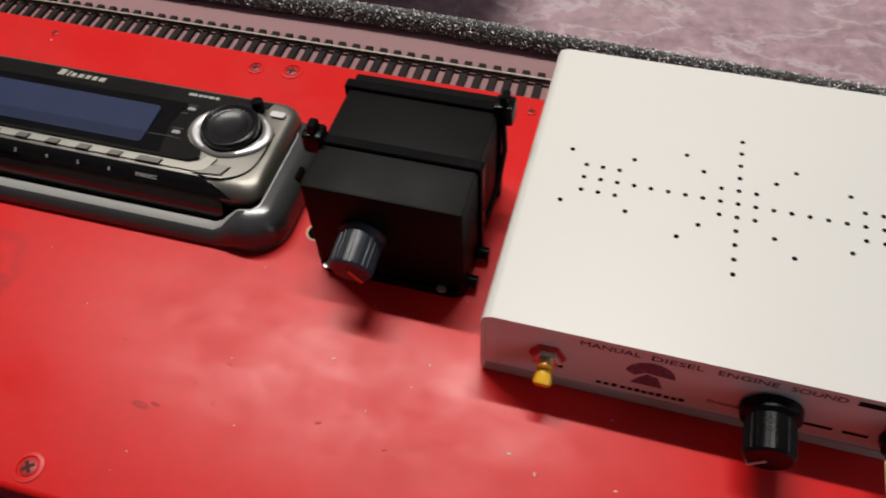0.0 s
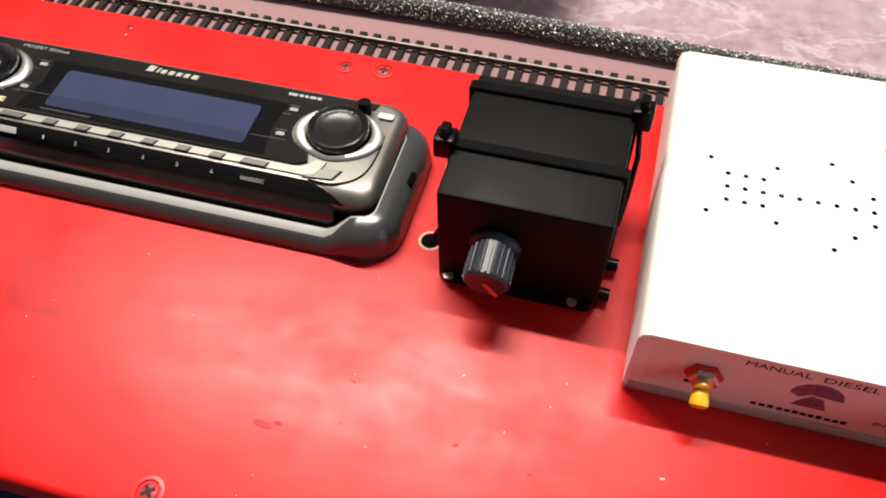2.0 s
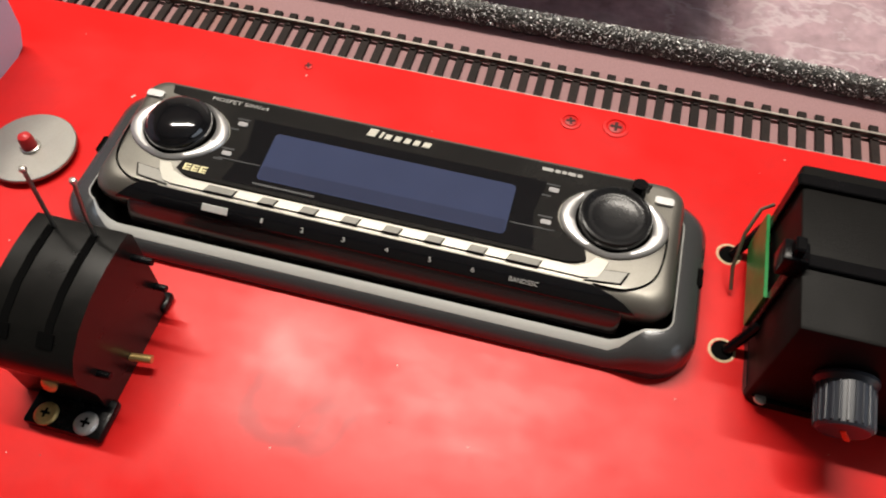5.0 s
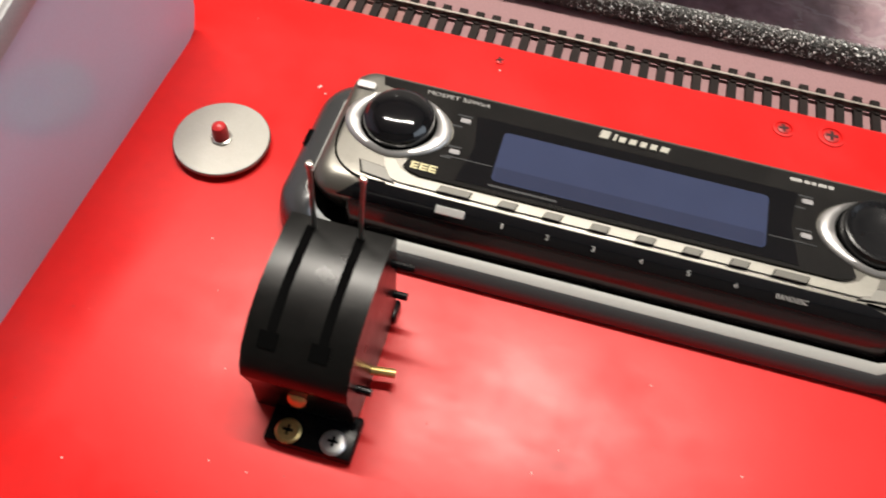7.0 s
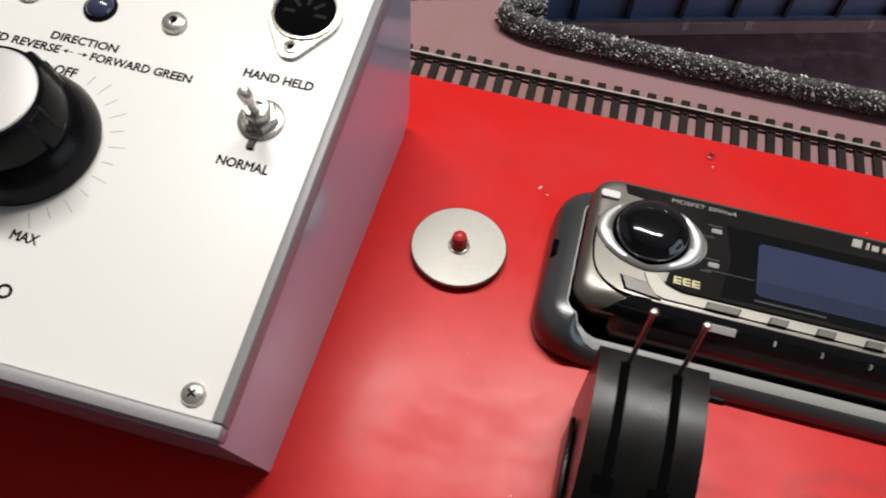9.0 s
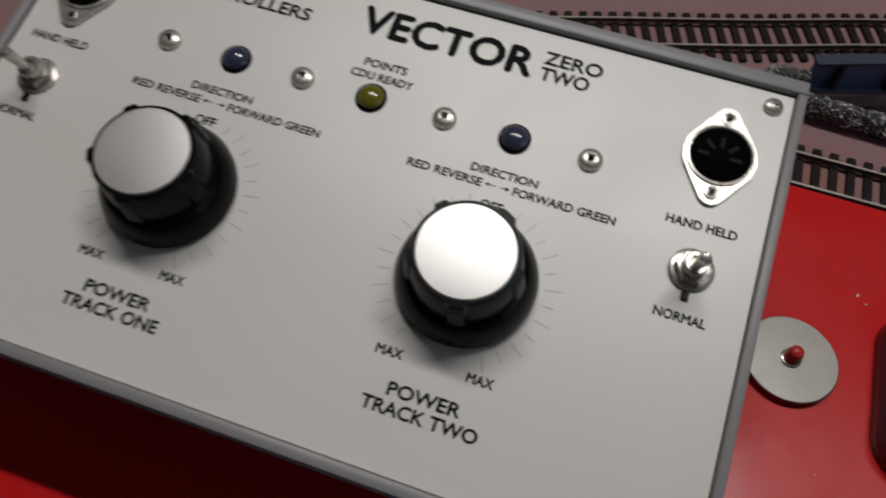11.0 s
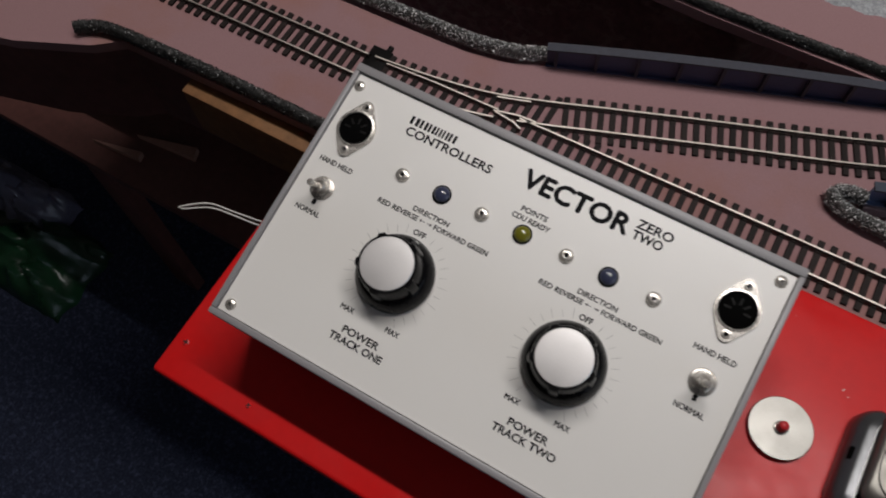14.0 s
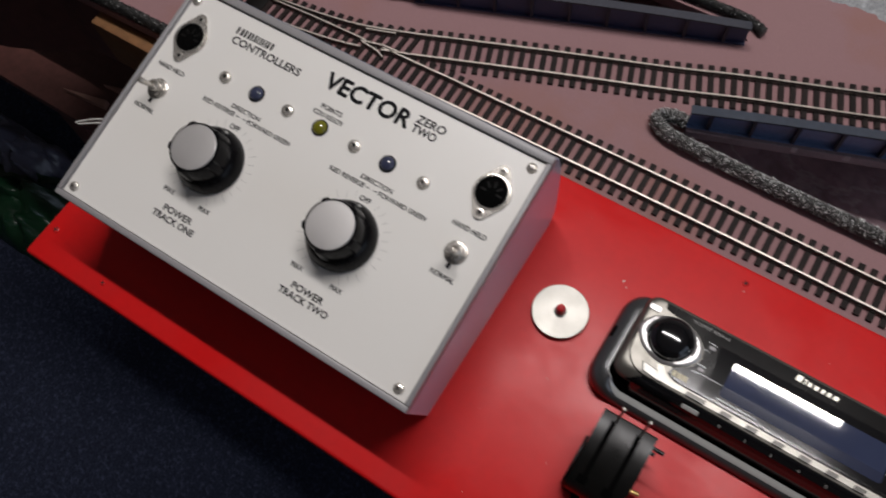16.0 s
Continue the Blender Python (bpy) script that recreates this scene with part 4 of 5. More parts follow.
def din_socket(parent, x, y, turn):
    pts = []
    lean = math.acos((9.0 - 3.1) / 10.7)
    for k in range(33):
        a = -math.pi / 2 + lean + (math.pi - 2 * lean) * k / 32
        pts.append((9.0 * math.cos(a), 9.0 * math.sin(a)))
    for k in range(13):
        a = math.pi / 2 - lean + 2 * lean * k / 12
        pts.append((3.1 * math.cos(a), 10.7 + 3.1 * math.sin(a)))
    pts += [(-x, -y) for x, y in pts]
    sock = part("din_socket", prism(pts, 0.02, 1.1, 0.35, 2), STEEL, parent, "chromed lozenge-shaped socket plate", m=at(x, y, 0, 0, 0, turn))
    part("ring", lathe([(8.5, 1.0), (8.4, 1.6), (7.7, 1.7), (7.5, 1.1)], 40), STEEL, sock)
    part("insert", lathe([(7.6, 1.0), (7.5, 1.25), (6.9, 1.3), (6.8, 0.6 + 0.55), (0, 1.16)], 36), HOLE, sock, "black socket insert")
    face = part("contact_face", lathe([(6.3, 1.17), (6.2, 1.22), (0, 1.23)], 30), HOLE, sock, "dark contact face")
    pin = data_of(box(-1.5, 1.5, -0.5, 0.5, 1.2, 1.3, 0.1, 1), "contact", BLACK_MATT)
    for d in range(0, 181, 45):
        part("contact", pin, None, sock, m=at(4.0 * math.cos(radians(d)), 4.0 * math.sin(radians(d)) - 0.4, 0, 0, 0, d))
    for s in (-1, 1):
        part("rivet", lathe([(1.9, 1.05), (1.8, 1.5), (1.1, 1.6), (0.9, 1.15), (0, 1.12)], 18), STEEL, sock, m=at(0, s * 10.7, 0))
        part("rivet_hole", lathe([(0.85, 1.2), (0, 1.25)], 12), HOLE, sock, m=at(0, s * 10.7, 0))


din_socket(panel, -89.6, -7.2, 2)
din_socket(panel, 87.0, -5.8, 0)


def toggle(parent, x, y, tilt):
    t = part("toggle_switch", lathe([(5.4, 0.02), (5.4, 0.7), (5.1, 0.9), (4.0, 0.95)], 30), STEEL, parent, "chromed toggle switch", m=at(x, y, 0))
    part("nut", lathe([(4.5, 0.9), (4.5, 2.4), (4.0, 2.8), (3.1, 2.9)], 6), STEEL, t)
    part("bush", lathe([(3.0, 0.9), (3.0, 5.2), (2.6, 5.6), (1.8, 5.6), (1.6, 4.6), (0, 4.6)], 22), STEEL, t)
    part("lever", lathe([(1.1, 4.0), (1.25, 8.5), (1.55, 13.0), (1.5, 14.4), (0.9, 15.2), (0, 15.4)], 16), STEEL, t, m=at(0, 0, 0, tilt))
    part("key_tab", box(-0.9, 0.9, -8.0, -5.6, 0.02, 0.6, 0.2, 1), BLACK, t)


toggle(panel, -89.0, -37.8, 9)
toggle(panel, 87.0, -37.2, 9)


def print_word(text, x0, x1, v, h, bold=0.0):
    part("printed_word", lettering(text, x1 - x0, h, 0.05, 0.0, bold or h * 0.045), INK, panel, m=at(x0 - PX, v, 0.015))


print_word("VECTOR", -264.0, -216.2, 2.2, 8.3, 0.46)
print_word("ZERO", -213.6, -198.2, 7.3, 3.9, 0.16)
print_word("TWO", -213.6, -200.6, 2.3, 3.9, 0.16)
print_word("CONTROLLERS", -320.6, -278.3, 0.7, 3.9, 0.16)
for bx, bw in ((-321.3, 4.2), (-316.4, 3.6), (-312.2, 3.2), (-308.4, 2.6), (-305.2, 2.8), (-301.9, 3.4)):
    block = box(bx - PX, bx + bw * 0.34 - PX, 5.9, 9.7, 0.015, 0.06)
    box(bx + bw * 0.62 - PX, bx + bw - PX, 5.9, 9.7, 0.015, 0.06, bm=block)
    part("name_block", block, INK, panel, "plain black block of the maker's mark")
for dx in (0.0, 176.8):
    print_word("HAND HELD", -349.0 + dx - (0.9 if dx else 0), -332.4 + dx - (0.4 if dx else 0), -26.6, 2.3)
    print_word("NORMAL", -345.8 + dx - 1.5, -333.7 + dx - 1.5, -50.4, 2.3)
for dx in (0.0, 77.6):
    print_word("DIRECTION", -299.8 + dx, -282.6 + dx, -28.2, 2.2)
    print_word("RED REVERSE", -315.5 + dx, -296.0 + dx, -31.8, 2.2)
    print_word("FORWARD GREEN", -287.8 + dx, -262.1 + dx, -31.8, 2.2)
    arrows = prism([(-295.2 - PX + dx, -30.7), (-294.0 - PX + dx, -31.3), (-294.0 - PX + dx, -30.8), (-292.4 - PX + dx, -30.8), (-292.4 - PX + dx, -30.6), (-294.0 - PX + dx, -30.6), (-294.0 - PX + dx, -30.1)], 0.015, 0.06)
    prism([(-291.2 - PX + dx, -30.8), (-289.9 - PX + dx, -30.8), (-289.9 - PX + dx, -31.3), (-288.7 - PX + dx, -30.7), (-289.9 - PX + dx, -30.1), (-289.9 - PX + dx, -30.6), (-291.2 - PX + dx, -30.6)], 0.015, 0.06, bm=arrows)
    part("arrow_marking", arrows, INK, panel)
    print_word("OFF", -294.6 + dx, -289.0 + dx, -37.4, 2.5)
    print_word("MAX", -306.0 + dx, -299.7 + dx, -79.2, 2.3)
    print_word("MAX", -284.1 + dx, -277.9 + dx, -79.2, 2.3)
    print_word("POWER", -300.2 + dx, -283.1 + dx, -87.6, 3.1, 0.14)
print_word("TRACK ONE", -304.2, -279.0, -92.0, 3.1, 0.14)
print_word("TRACK TWO", -227.4, -200.1, -92.0, 3.1, 0.14)
print_word("POINTS", -258.8, -247.0, -7.5, 2.3)
print_word("CDU READY", -261.2, -244.1, -11.3, 2.3)

# ---- steel disc with red pin ----
disc = thing("steel_disc", "round dull steel disc with a red plastic pin", "disc", (-119, -16.2, 0))
part("foot", lathe([(11.5, 0.02), (11.5, 1.6), (0, 1.6)], 40), BLACK, disc)
part("plate", lathe([(14.2, 1.6), (14.4, 1.9), (14.4, 2.7), (14.1, 2.95), (3.2, 2.95), (0, 2.95)], 64), WASHER_STEEL, disc)
part("collar", lathe([(3.3, 2.9), (3.2, 3.4), (2.6, 3.6), (2.4, 3.0)], 24), STEEL, disc)
part("pin", lathe([(2.3, 2.9), (2.35, 6.6), (2.0, 8.0), (1.1, 8.7), (0, 8.9)], 24), RED_PLASTIC, disc, "red plastic pin")


# ---- car radio in its cradle ----
def extruded_x(profile, x0, x1, bevel=0.0, seg=2):
    """A side outline of (y, z) pairs drawn out along x."""
    bm = prism(profile, x0, x1, bevel, seg)
    for v in bm.verts:
        v.co = Vector((v.co.z, v.co.x, v.co.y))
    return bm


radio = thing("car_radio", "silver and black car radio in a gunmetal cradle", "car radio", (0, -10, 0))
R0 = at(0, 10, 0)


def ease(u):
    u = min(1.0, max(0.0, u))
    return u * u * (3 - 2 * u)


def rim_height(x, y):
    """The cradle's rim: low along the front, high round the ends and back."""
    if y > -20:
        return 13.2 if abs(x) > 84 else 11.0
    return 6.4 + 6.8 * max(ease((-75.5 - x) / 10), ease((x - 71.5) / 10))


def cradle_ring(inset, z):
    """inset and z as functions of how high the rim stands, 0 to 1."""
    loops = [loop_line(-93.8 + q, 95.4 - q, -44.4 + q, 12.5 - q, 13 - q, 10, 60, 14) for q in (0, 8)]
    out = []
    for (ax, ay), (bx2, by2) in zip(*loops):
        h = rim_height(ax, ay)
        u = (h - 6.4) / 6.8
        q = inset(u) / 8
        out.append((ax + (bx2 - ax) * q, ay + (by2 - ay) * q, z(u, h)))
    return out


outer = [cradle_ring(lambda u: 0.9, lambda u, h: 0.05), cradle_ring(lambda u: 0.2, lambda u, h: 0.8), cradle_ring(lambda u: 0.5, lambda u, h: h * 0.4), cradle_ring(lambda u: 1.4 - 0.1 * u, lambda u, h: h * 0.68),
         cradle_ring(lambda u: 2.4 + 0.6 * u, lambda u, h: h * 0.88 - 0.3 * u), cradle_ring(lambda u: 2.9 + 3.0 * u, lambda u, h: h - 0.5 + 0.1 * u), cradle_ring(lambda u: 3.2 + 5.3 * u, lambda u, h: h - 0.35 + 0.3 * u)]
part("cradle_shell", loft(outer, cap_top=False), GUNMETAL, radio, "gunmetal plastic cradle", m=R0, smooth=60)
lip = [outer[-1], cradle_ring(lambda u: 3.4 + 5.2 * u, lambda u, h: h - 0.15 + 0.15 * u), cradle_ring(lambda u: 6.0 + 2.9 * u, lambda u, h: h + 0.7 - 0.6 * u), cradle_ring(lambda u: 6.3 + 2.7 * u, lambda u, h: h - 0.2)]
lining = [lip[-1], cradle_ring(lambda u: 6.5 + 2.6 * u, lambda u, h: 3.2)]
part("cradle_lining", loft(lining, cap_top=False, cap_bottom=False), BLACK_MATT, radio, "black inner wall of the cradle", m=R0, smooth=50)
part("cradle_lip", loft(lip, cap_top=False, cap_bottom=False), LIP_SILVER, radio, "bright silver cradle lip", m=R0, smooth=50)
part("cradle_well", prism(rounded(-86.5, 88, -38.2, 6.8, 7, 5), 2.6, 4.0), HOLE, radio, "black inside of the cradle", m=R0)
for x in (-91.0, 92.7):
    part("latch_slot", box(x - 1.1, x + 1.1, -17.4, -11.6, 9.0, 11.5, 0.2, 1), HOLE, radio, m=R0)
FACE_SLOPE = 0.03


def on_face(y):
    return 17.55 + (y + 28.0) * FACE_SLOPE


def face_ring(q, front, back, z, tilt=0.0):
    return [(x, y, z + tilt * (y + 11)) for x, y in loop_line(-84.5 + q, 86.2 - q, front, back, 6.2 - 0.3 * q, 10, 44, 14)]


face = part("face", loft([face_ring(3.0, -30.5, 8.0, 4.2), face_ring(1.3, -32.3, 9.8, 8.5), face_ring(0.4, -33.3, 10.5, 12.2), face_ring(0.2, -33.2, 10.7, 13.8), face_ring(0.5, -32.6, 10.6, 15.2, 0.01),
                          face_ring(1.1, -31.3, 10.2, 16.6, 0.02), face_ring(2.1, -29.8, 9.5, 17.55, FACE_SLOPE), face_ring(3.4, -28.5, 8.6, 17.95, FACE_SLOPE), face_ring(4.6, -27.2, 7.6, 18.06, FACE_SLOPE)]),
            SILVER_PLASTIC, radio, "detachable silver painted face", m=R0, smooth=60)
TILT_FACE = 1.7


def face_plate(points, lift0, lift1, bevel=0.3, seg=2):
    bm = prism(points, 0, 1, 0)
    for v in bm.verts:
        v.co.z = on_face(v.co.y) + (lift1 if v.co.z > 0.5 else lift0)
    bevelled(bm, bm.verts[:], bevel, seg, 40)
    return bm


def lens_plate(points, lift0, lift1, bevel=0.3, seg=2):
    """A plate on the level smoked window, which stands a little proud of the sloping face."""
    return prism(points, 18.2 + lift0, 18.2 + lift1, bevel, seg)


def tilted_glass(points, lift0, lift1, bevel=0.1):
    """A plate that leans a little towards the front, as the display's glass does."""
    bm = prism(points, 0, 1, 0)
    for v in bm.verts:
        v.co.z = 19.4 + (v.co.y + 11.0) * 0.05 + (lift1 if v.co.z > 0.5 else lift0)
    bevelled(bm, bm.verts[:], bevel, 1, 40)
    return bm


def oval(cx, cy, rx, ry, a0=0.0, a1=360.0, n=64):
    """Points on an oval that narrows a little towards its ends."""
    out = []
    for k in range(n):
        a = radians(a0 + (a1 - a0) * k / (n if a1 - a0 == 360 else n - 1))
        out.append((cx + rx * math.cos(a), cy + ry * math.sin(a) * (1 - 0.10 * abs(math.cos(a)))))
    return out


DIAL_X, DIAL_Y = 66.2, -8.0
right_edge = [(58.5, -23.4), (60.6, -22.2)] + oval(DIAL_X, DIAL_Y, 15.9, 12.4, 246, 84, 22) + [(74.5, 5.2), (75.4, 8.4)]
fascia_pts = [(-55, -24.3), (56, -24.1)] + right_edge + [(-x, y) for x, y in right_edge][::-1]
part("fascia", lens_plate(fascia_pts, -1.0, 0.5, 0.2, 1), FASCIA, face, "smoked glossy black fascia")
part("display_surround", lens_plate([(-46, -23.0), (46, -23.0), (43.5, -10), (45.5, 1.4), (-45.5, 1.4), (-43.5, -10)], 0.2, 0.62, 0.1), BLACK_GLOSS, face)
part("display", tilted_glass(rounded(-36.6, 37.2, -20.2, -3.0, 1.4, 4), -0.9, 0.0, 0.1), LCD, face, "unlit dark blue display glass")
part("lower_display", tilted_glass(rounded(-36.2, 36.8, -19.9, -15.4, 0.8, 3), -0.1, 0.03, 0.0), LCD_ROW, face, "darker lower row of the display")
for x0, x1 in ((-50.5, -37.2), (37.8, 50.5)):
    part("display_line", lens_plate([(x0, -15.6), (x1, -15.6), (x1, -15.25), (x0, -15.25)], 0.5, 0.68, 0.0), GUNMETAL, face)
strip = [(-62.8, -26.9), (-60.5, -27.7), (60.8, -27.6), (64.4, -26.6), (66.0, -23.6), (66.8, -20.9), (63.2, -20.6), (61.4, -23.0), (58.0, -24.7), (-56.5, -24.9), (-61.0, -23.2), (-63.2, -20.6), (-66.4, -20.9), (-65.0, -24.2)]
part("button_strip", face_plate(strip, -0.5, 0.62, 0.25), STRIP_SILVER, face, "pale silver button strip")
for k, bx in enumerate((-44.8, -30.2, -17.9, -5.4, 6.8, 19.0, 31.2, 44.3)):
    w = 4.2 if k in (0, 7) else 2.1
    key = part("preset_bump", face_plate([(bx - w - 0.5, -27.75), (bx + w - 0.4, -27.75), (bx + w + 0.4, -25.7), (bx - w + 0.4, -25.7)], 0.3, 1.15, 0.4), KEY_GREY, face, "small grey raised key")
    part("key_shadow_gap", face_plate([(bx - w - 0.8, -27.9), (bx + w - 0.1, -27.9), (bx + w + 0.7, -25.5), (bx - w + 0.1, -25.5)], 0.3, 0.68, 0.0), HOLE, key)
for s in (-1, 1):
    corner = [(61.6, -28.0), (70.6, -27.0), (72.2, -23.3), (65.4, -24.0)]
    key = part("corner_key", face_plate([(s * x, y) for x, y in corner][::s], -0.3, 0.5, 0.25), CORNER_GREY, face, "slanted translucent grey key")
    frame_line = [(60.9, -28.4), (71.1, -27.3), (72.9, -22.9), (65.2, -23.6)]
    part("key_gap", face_plate([(s * x, y) for x, y in frame_line][::s], -0.3, 0.16, 0.0), HOLE, key)
    part("corner_button", face_plate(rounded(s * 79.2 - 2.7, s * 79.2 + 2.7, 1.8, 4.3, 0.7, 3), -0.3, 1.0, 0.35), DIAL_SILVER, face, "small bright release button")
    groove = [(63.5, -28.9), (69, -29.0), (73.2, -28.2), (77.4, -25.6), (80.2, -21.4), (81.4, -14), (81.2, -5)]
    part("trim_groove", sweep([(s * x, y, on_face(y) + (0.42 if y > -27 else 0.34) - 0.2 * (abs(x) > 76)) for x, y, z in smooth_line([(a, b, 0) for a, b in groove], 1.5)], 0.3, 8), HOLE, face, "dark groove round the silver corner")
    rings = []
    for rx, ry, lift, lean in ((15.4, 12.0, -0.6, 0.0), (15.4, 12.0, 0.45, 0.0), (15.0, 11.7, 0.95, 0.0), (13.6, 11.2, 1.45, 0.5), (11.4, 11.0, 1.1, 1.0), (10.9, 10.9, 0.3, 1.0)):
        rings.append([(x, y + 0.5 * lean, on_face(y) + lift) for x, y in oval(s * DIAL_X, DIAL_Y, rx, ry)])
    dial = part("dial", loft(rings, cap_top=False), DIAL_SILVER, face, "bright chromed almond-shaped dial surround", smooth=50)
    part("dial_well", lathe([(10.95, 0.2), (10.8, 0.62), (0, 0.64)], 40), HOLE, dial, m=at(s * DIAL_X, -7.4, on_face(-7.6), TILT_FACE))
    knob_profile = [(10.1, 0.3), (10.1, 2.0), (9.9, 2.6), (9.3, 3.0), (9.0, 3.5), (8.2, 4.5), (6.6, 5.3), (4.2, 5.8), (2.0, 6.0), (0, 6.05)]
    if s == 1:
        knob_profile = [(10.2, 0.3), (10.2, 2.4), (9.9, 3.1), (9.3, 3.3), (8.8, 3.1), (8.2, 2.6), (7.4, 2.35), (6.7, 2.45), (6.2, 2.25), (3.0, 1.95), (0, 1.9)]
    part("dial_knob", lathe(knob_profile, 56), KNOB_GLOSS if s < 0 else DIAL_BLACK, dial, "glossy black domed knob" if s < 0 else "black dished knob", m=at(s * DIAL_X, -7.4, on_face(-7.6) + 0.6, TILT_FACE))
    if s < 0:
        part("knob_mark", box(-2.6, 2.6, -0.55, 0.55, 0, 0.3, 0.2, 1), GUNMETAL, dial, m=at(-DIAL_X, -3.6, on_face(-4) + 5.95, 0, 0, 0) @ turned(0, 0, 0, 14))
for bx, by in ((-48.2, -1.6), (-48.4, -13.6), (47.8, -1.2), (47.6, -13.0)):
    part("small_key", lens_plate(rounded(bx - 1.5, bx + 1.5, by - 0.8, by + 0.8, 0.5, 3), 0.2, 0.9, 0.3), RIM, face, "small grey key")
    part("key_print", lens_plate(rounded(bx - 2.6, bx + 1.6, by + 1.7, by + 2.3, 0.2, 2), 0.4, 0.56, 0.02), GUNMETAL, face, "tiny grey print")
    part("key_print", lens_plate(rounded(bx - 3.4, bx - 0.4, by - 2.6, by - 2.0, 0.2, 2), 0.4, 0.56, 0.02), GUNMETAL, face, "tiny grey print")


def tapered_bar(profile, stations):
    """A side outline drawn along x, drawn back by so much at each station."""
    return loft([[(x, y + back, z) for y, z in profile] for x, back in stations])


# the glossy visor over the numbered keys, pointed at both ends
visor = bmesh.new()
VISOR = ((-29.35, 17.95, -69.0, 63.5), (-30.7, 17.3, -71.2, 69.0), (-32.0, 16.35, -73.0, 72.6), (-33.0, 15.2, -74.6, 74.8), (-33.55, 13.9, -76.2, 76.4))
skins = []
for drop in (0.0, 0.9):
    skins.append([[visor.verts.new((x0 + (x1 - x0) * k / 24, y + drop * 0.7, z - drop * 0.7)) for k in range(25)] for y, z, x0, x1 in VISOR])
for grid in skins:
    for a, b in zip(grid, grid[1:]):
        for k in range(24):
            visor.faces.new((a[k], a[k + 1], b[k + 1], b[k]))
for k in range(24):
    for j in (0, -1):
        visor.faces.new((skins[0][j][k], skins[0][j][k + 1], skins[1][j][k + 1], skins[1][j][k]))
for j in range(len(VISOR) - 1):
    for k in (0, -1):
        visor.faces.new((skins[0][j][k], skins[0][j + 1][k], skins[1][j + 1][k], skins[1][j][k]))
key_bar = part("key_bar", visor, KNOB_GLOSS, face, "glossy black pointed key bar", smooth=50)
apron = tapered_bar([(-33.4, 13.4), (-35.2, 10.6), (-36.4, 7.4), (-36.2, 5.2), (-33.0, 4.4), (-30.2, 4.4), (-31.6, 12.8)], ((-73.0, 1.0), (-71.5, 0), (71.5, 0), (73.0, 0.6)))
part("apron", apron, BRONZE, face, "dark bronze gloss apron below the keys", smooth=45)
KEY_M = at(0, -32.15, 16.45, 42.0)
for text, x, w in (("1", -30.6, 0.6), ("2", -18.6, 0.95), ("3", -6.4, 0.95), ("4", 6.2, 1.0), ("5", 18.6, 0.95), ("6", 30.8, 0.95), ("BAND/ESC", 41.5, 8.0)):
    part("key_legend", lettering(text, w, 1.4 if len(text) == 1 else 1.3, 0.05, 0.0), SILK, key_bar, m=KEY_M @ at(x, -0.75, 0.06))
part("source_key", box(-48.6, -40.6, -1.0, 1.2, 0.0, 0.35, 0.2, 1), SILK, key_bar, "pale key", m=KEY_M)
part("power_legend", lettering("MOSFET 50Wx4", 18.5, 1.5, 0.05, 0.0), TICK_INK, face, m=at(-61.5, 5.6, 18.71))
for bx, bw in ((43.0, 3.4), (46.9, 1.6), (48.9, 1.4), (50.7, 2.4), (53.5, 1.6)):
    part("model_mark", lens_plate(rounded(bx, bx + bw, 5.5, 6.7, 0.3, 2), 0.4, 0.56, 0.02), TICK_INK, face, "small pale print")
for bx in (-58.6, -56.1, -53.6):
    badge = lens_plate([(bx, -22.4), (bx + 2.1, -22.4), (bx + 2.1, -21.9), (bx, -21.9)], 0.3, 0.6, 0.0)
    for y0 in (-21.5, -20.5):
        joined(badge, lens_plate([(bx, y0), (bx + 2.1, y0), (bx + 2.1, y0 + 0.5), (bx, y0 + 0.5)], 0.3, 0.6, 0.0))
    joined(badge, lens_plate([(bx, -22.4), (bx + 0.6, -22.4), (bx + 0.6, -20.0), (bx, -20.0)], 0.3, 0.61, 0.0))
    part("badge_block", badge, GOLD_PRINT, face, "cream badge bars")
name = bmesh.new()
for bx, bw, bh in ((-10.8, 3.2, 3.0), (-6.9, 1.0, 2.6), (-5.3, 2.3, 2.0), (-2.3, 2.4, 2.0), (0.8, 2.2, 2.0), (3.7, 2.2, 2.0), (6.6, 2.8, 2.0)):
    joined(name, lens_plate([(bx, 4.2), (bx + bw * 0.82, 4.2), (bx + bw * 0.82 + bh * 0.22, 4.2 + bh), (bx + bh * 0.22, 4.2 + bh)], 0.4, 0.95, 0.25))
part("maker_mark", name, MARK_SILVER, face, "raised silver maker's mark as plain blocks")
part("status_print", lens_plate(rounded(-37, -18, -22.2, -21.5, 0.2, 2), 0.62, 0.66, 0), GUNMETAL, face)
part("cable_plug", sweep([(71.6, 3.6, 16), (71.5, 4.0, 20), (71.4, 4.4, 23.0)], 2.2, 14), BLACK, radio, "black rubber plug", m=R0)

# ---- twin lever switch ----
lever = thing("lever_switch", "black plastic twin point lever switch with wire levers", "lever switch", (-64, -78, 0))
L0 = at(64, 78, 0)
arch = [(-92.3, 19.4), (-92.8, 21.4), (-92.0, 25.2), (-89.2, 29.4), (-84, 33.2), (-76.5, 35.8), (-68.5, 36.8), (-61, 36.8), (-57, 36.2), (-56, 34.5), (-56.2, 3.0), (-57, 0.1), (-90.5, 0.1), (-90.5, 11.5)]
part("housing", extruded_x(arch[::-1], -77, -52, 0.5, 2), LEVER_BLACK, lever, "black ribbed curved housing", m=L0)
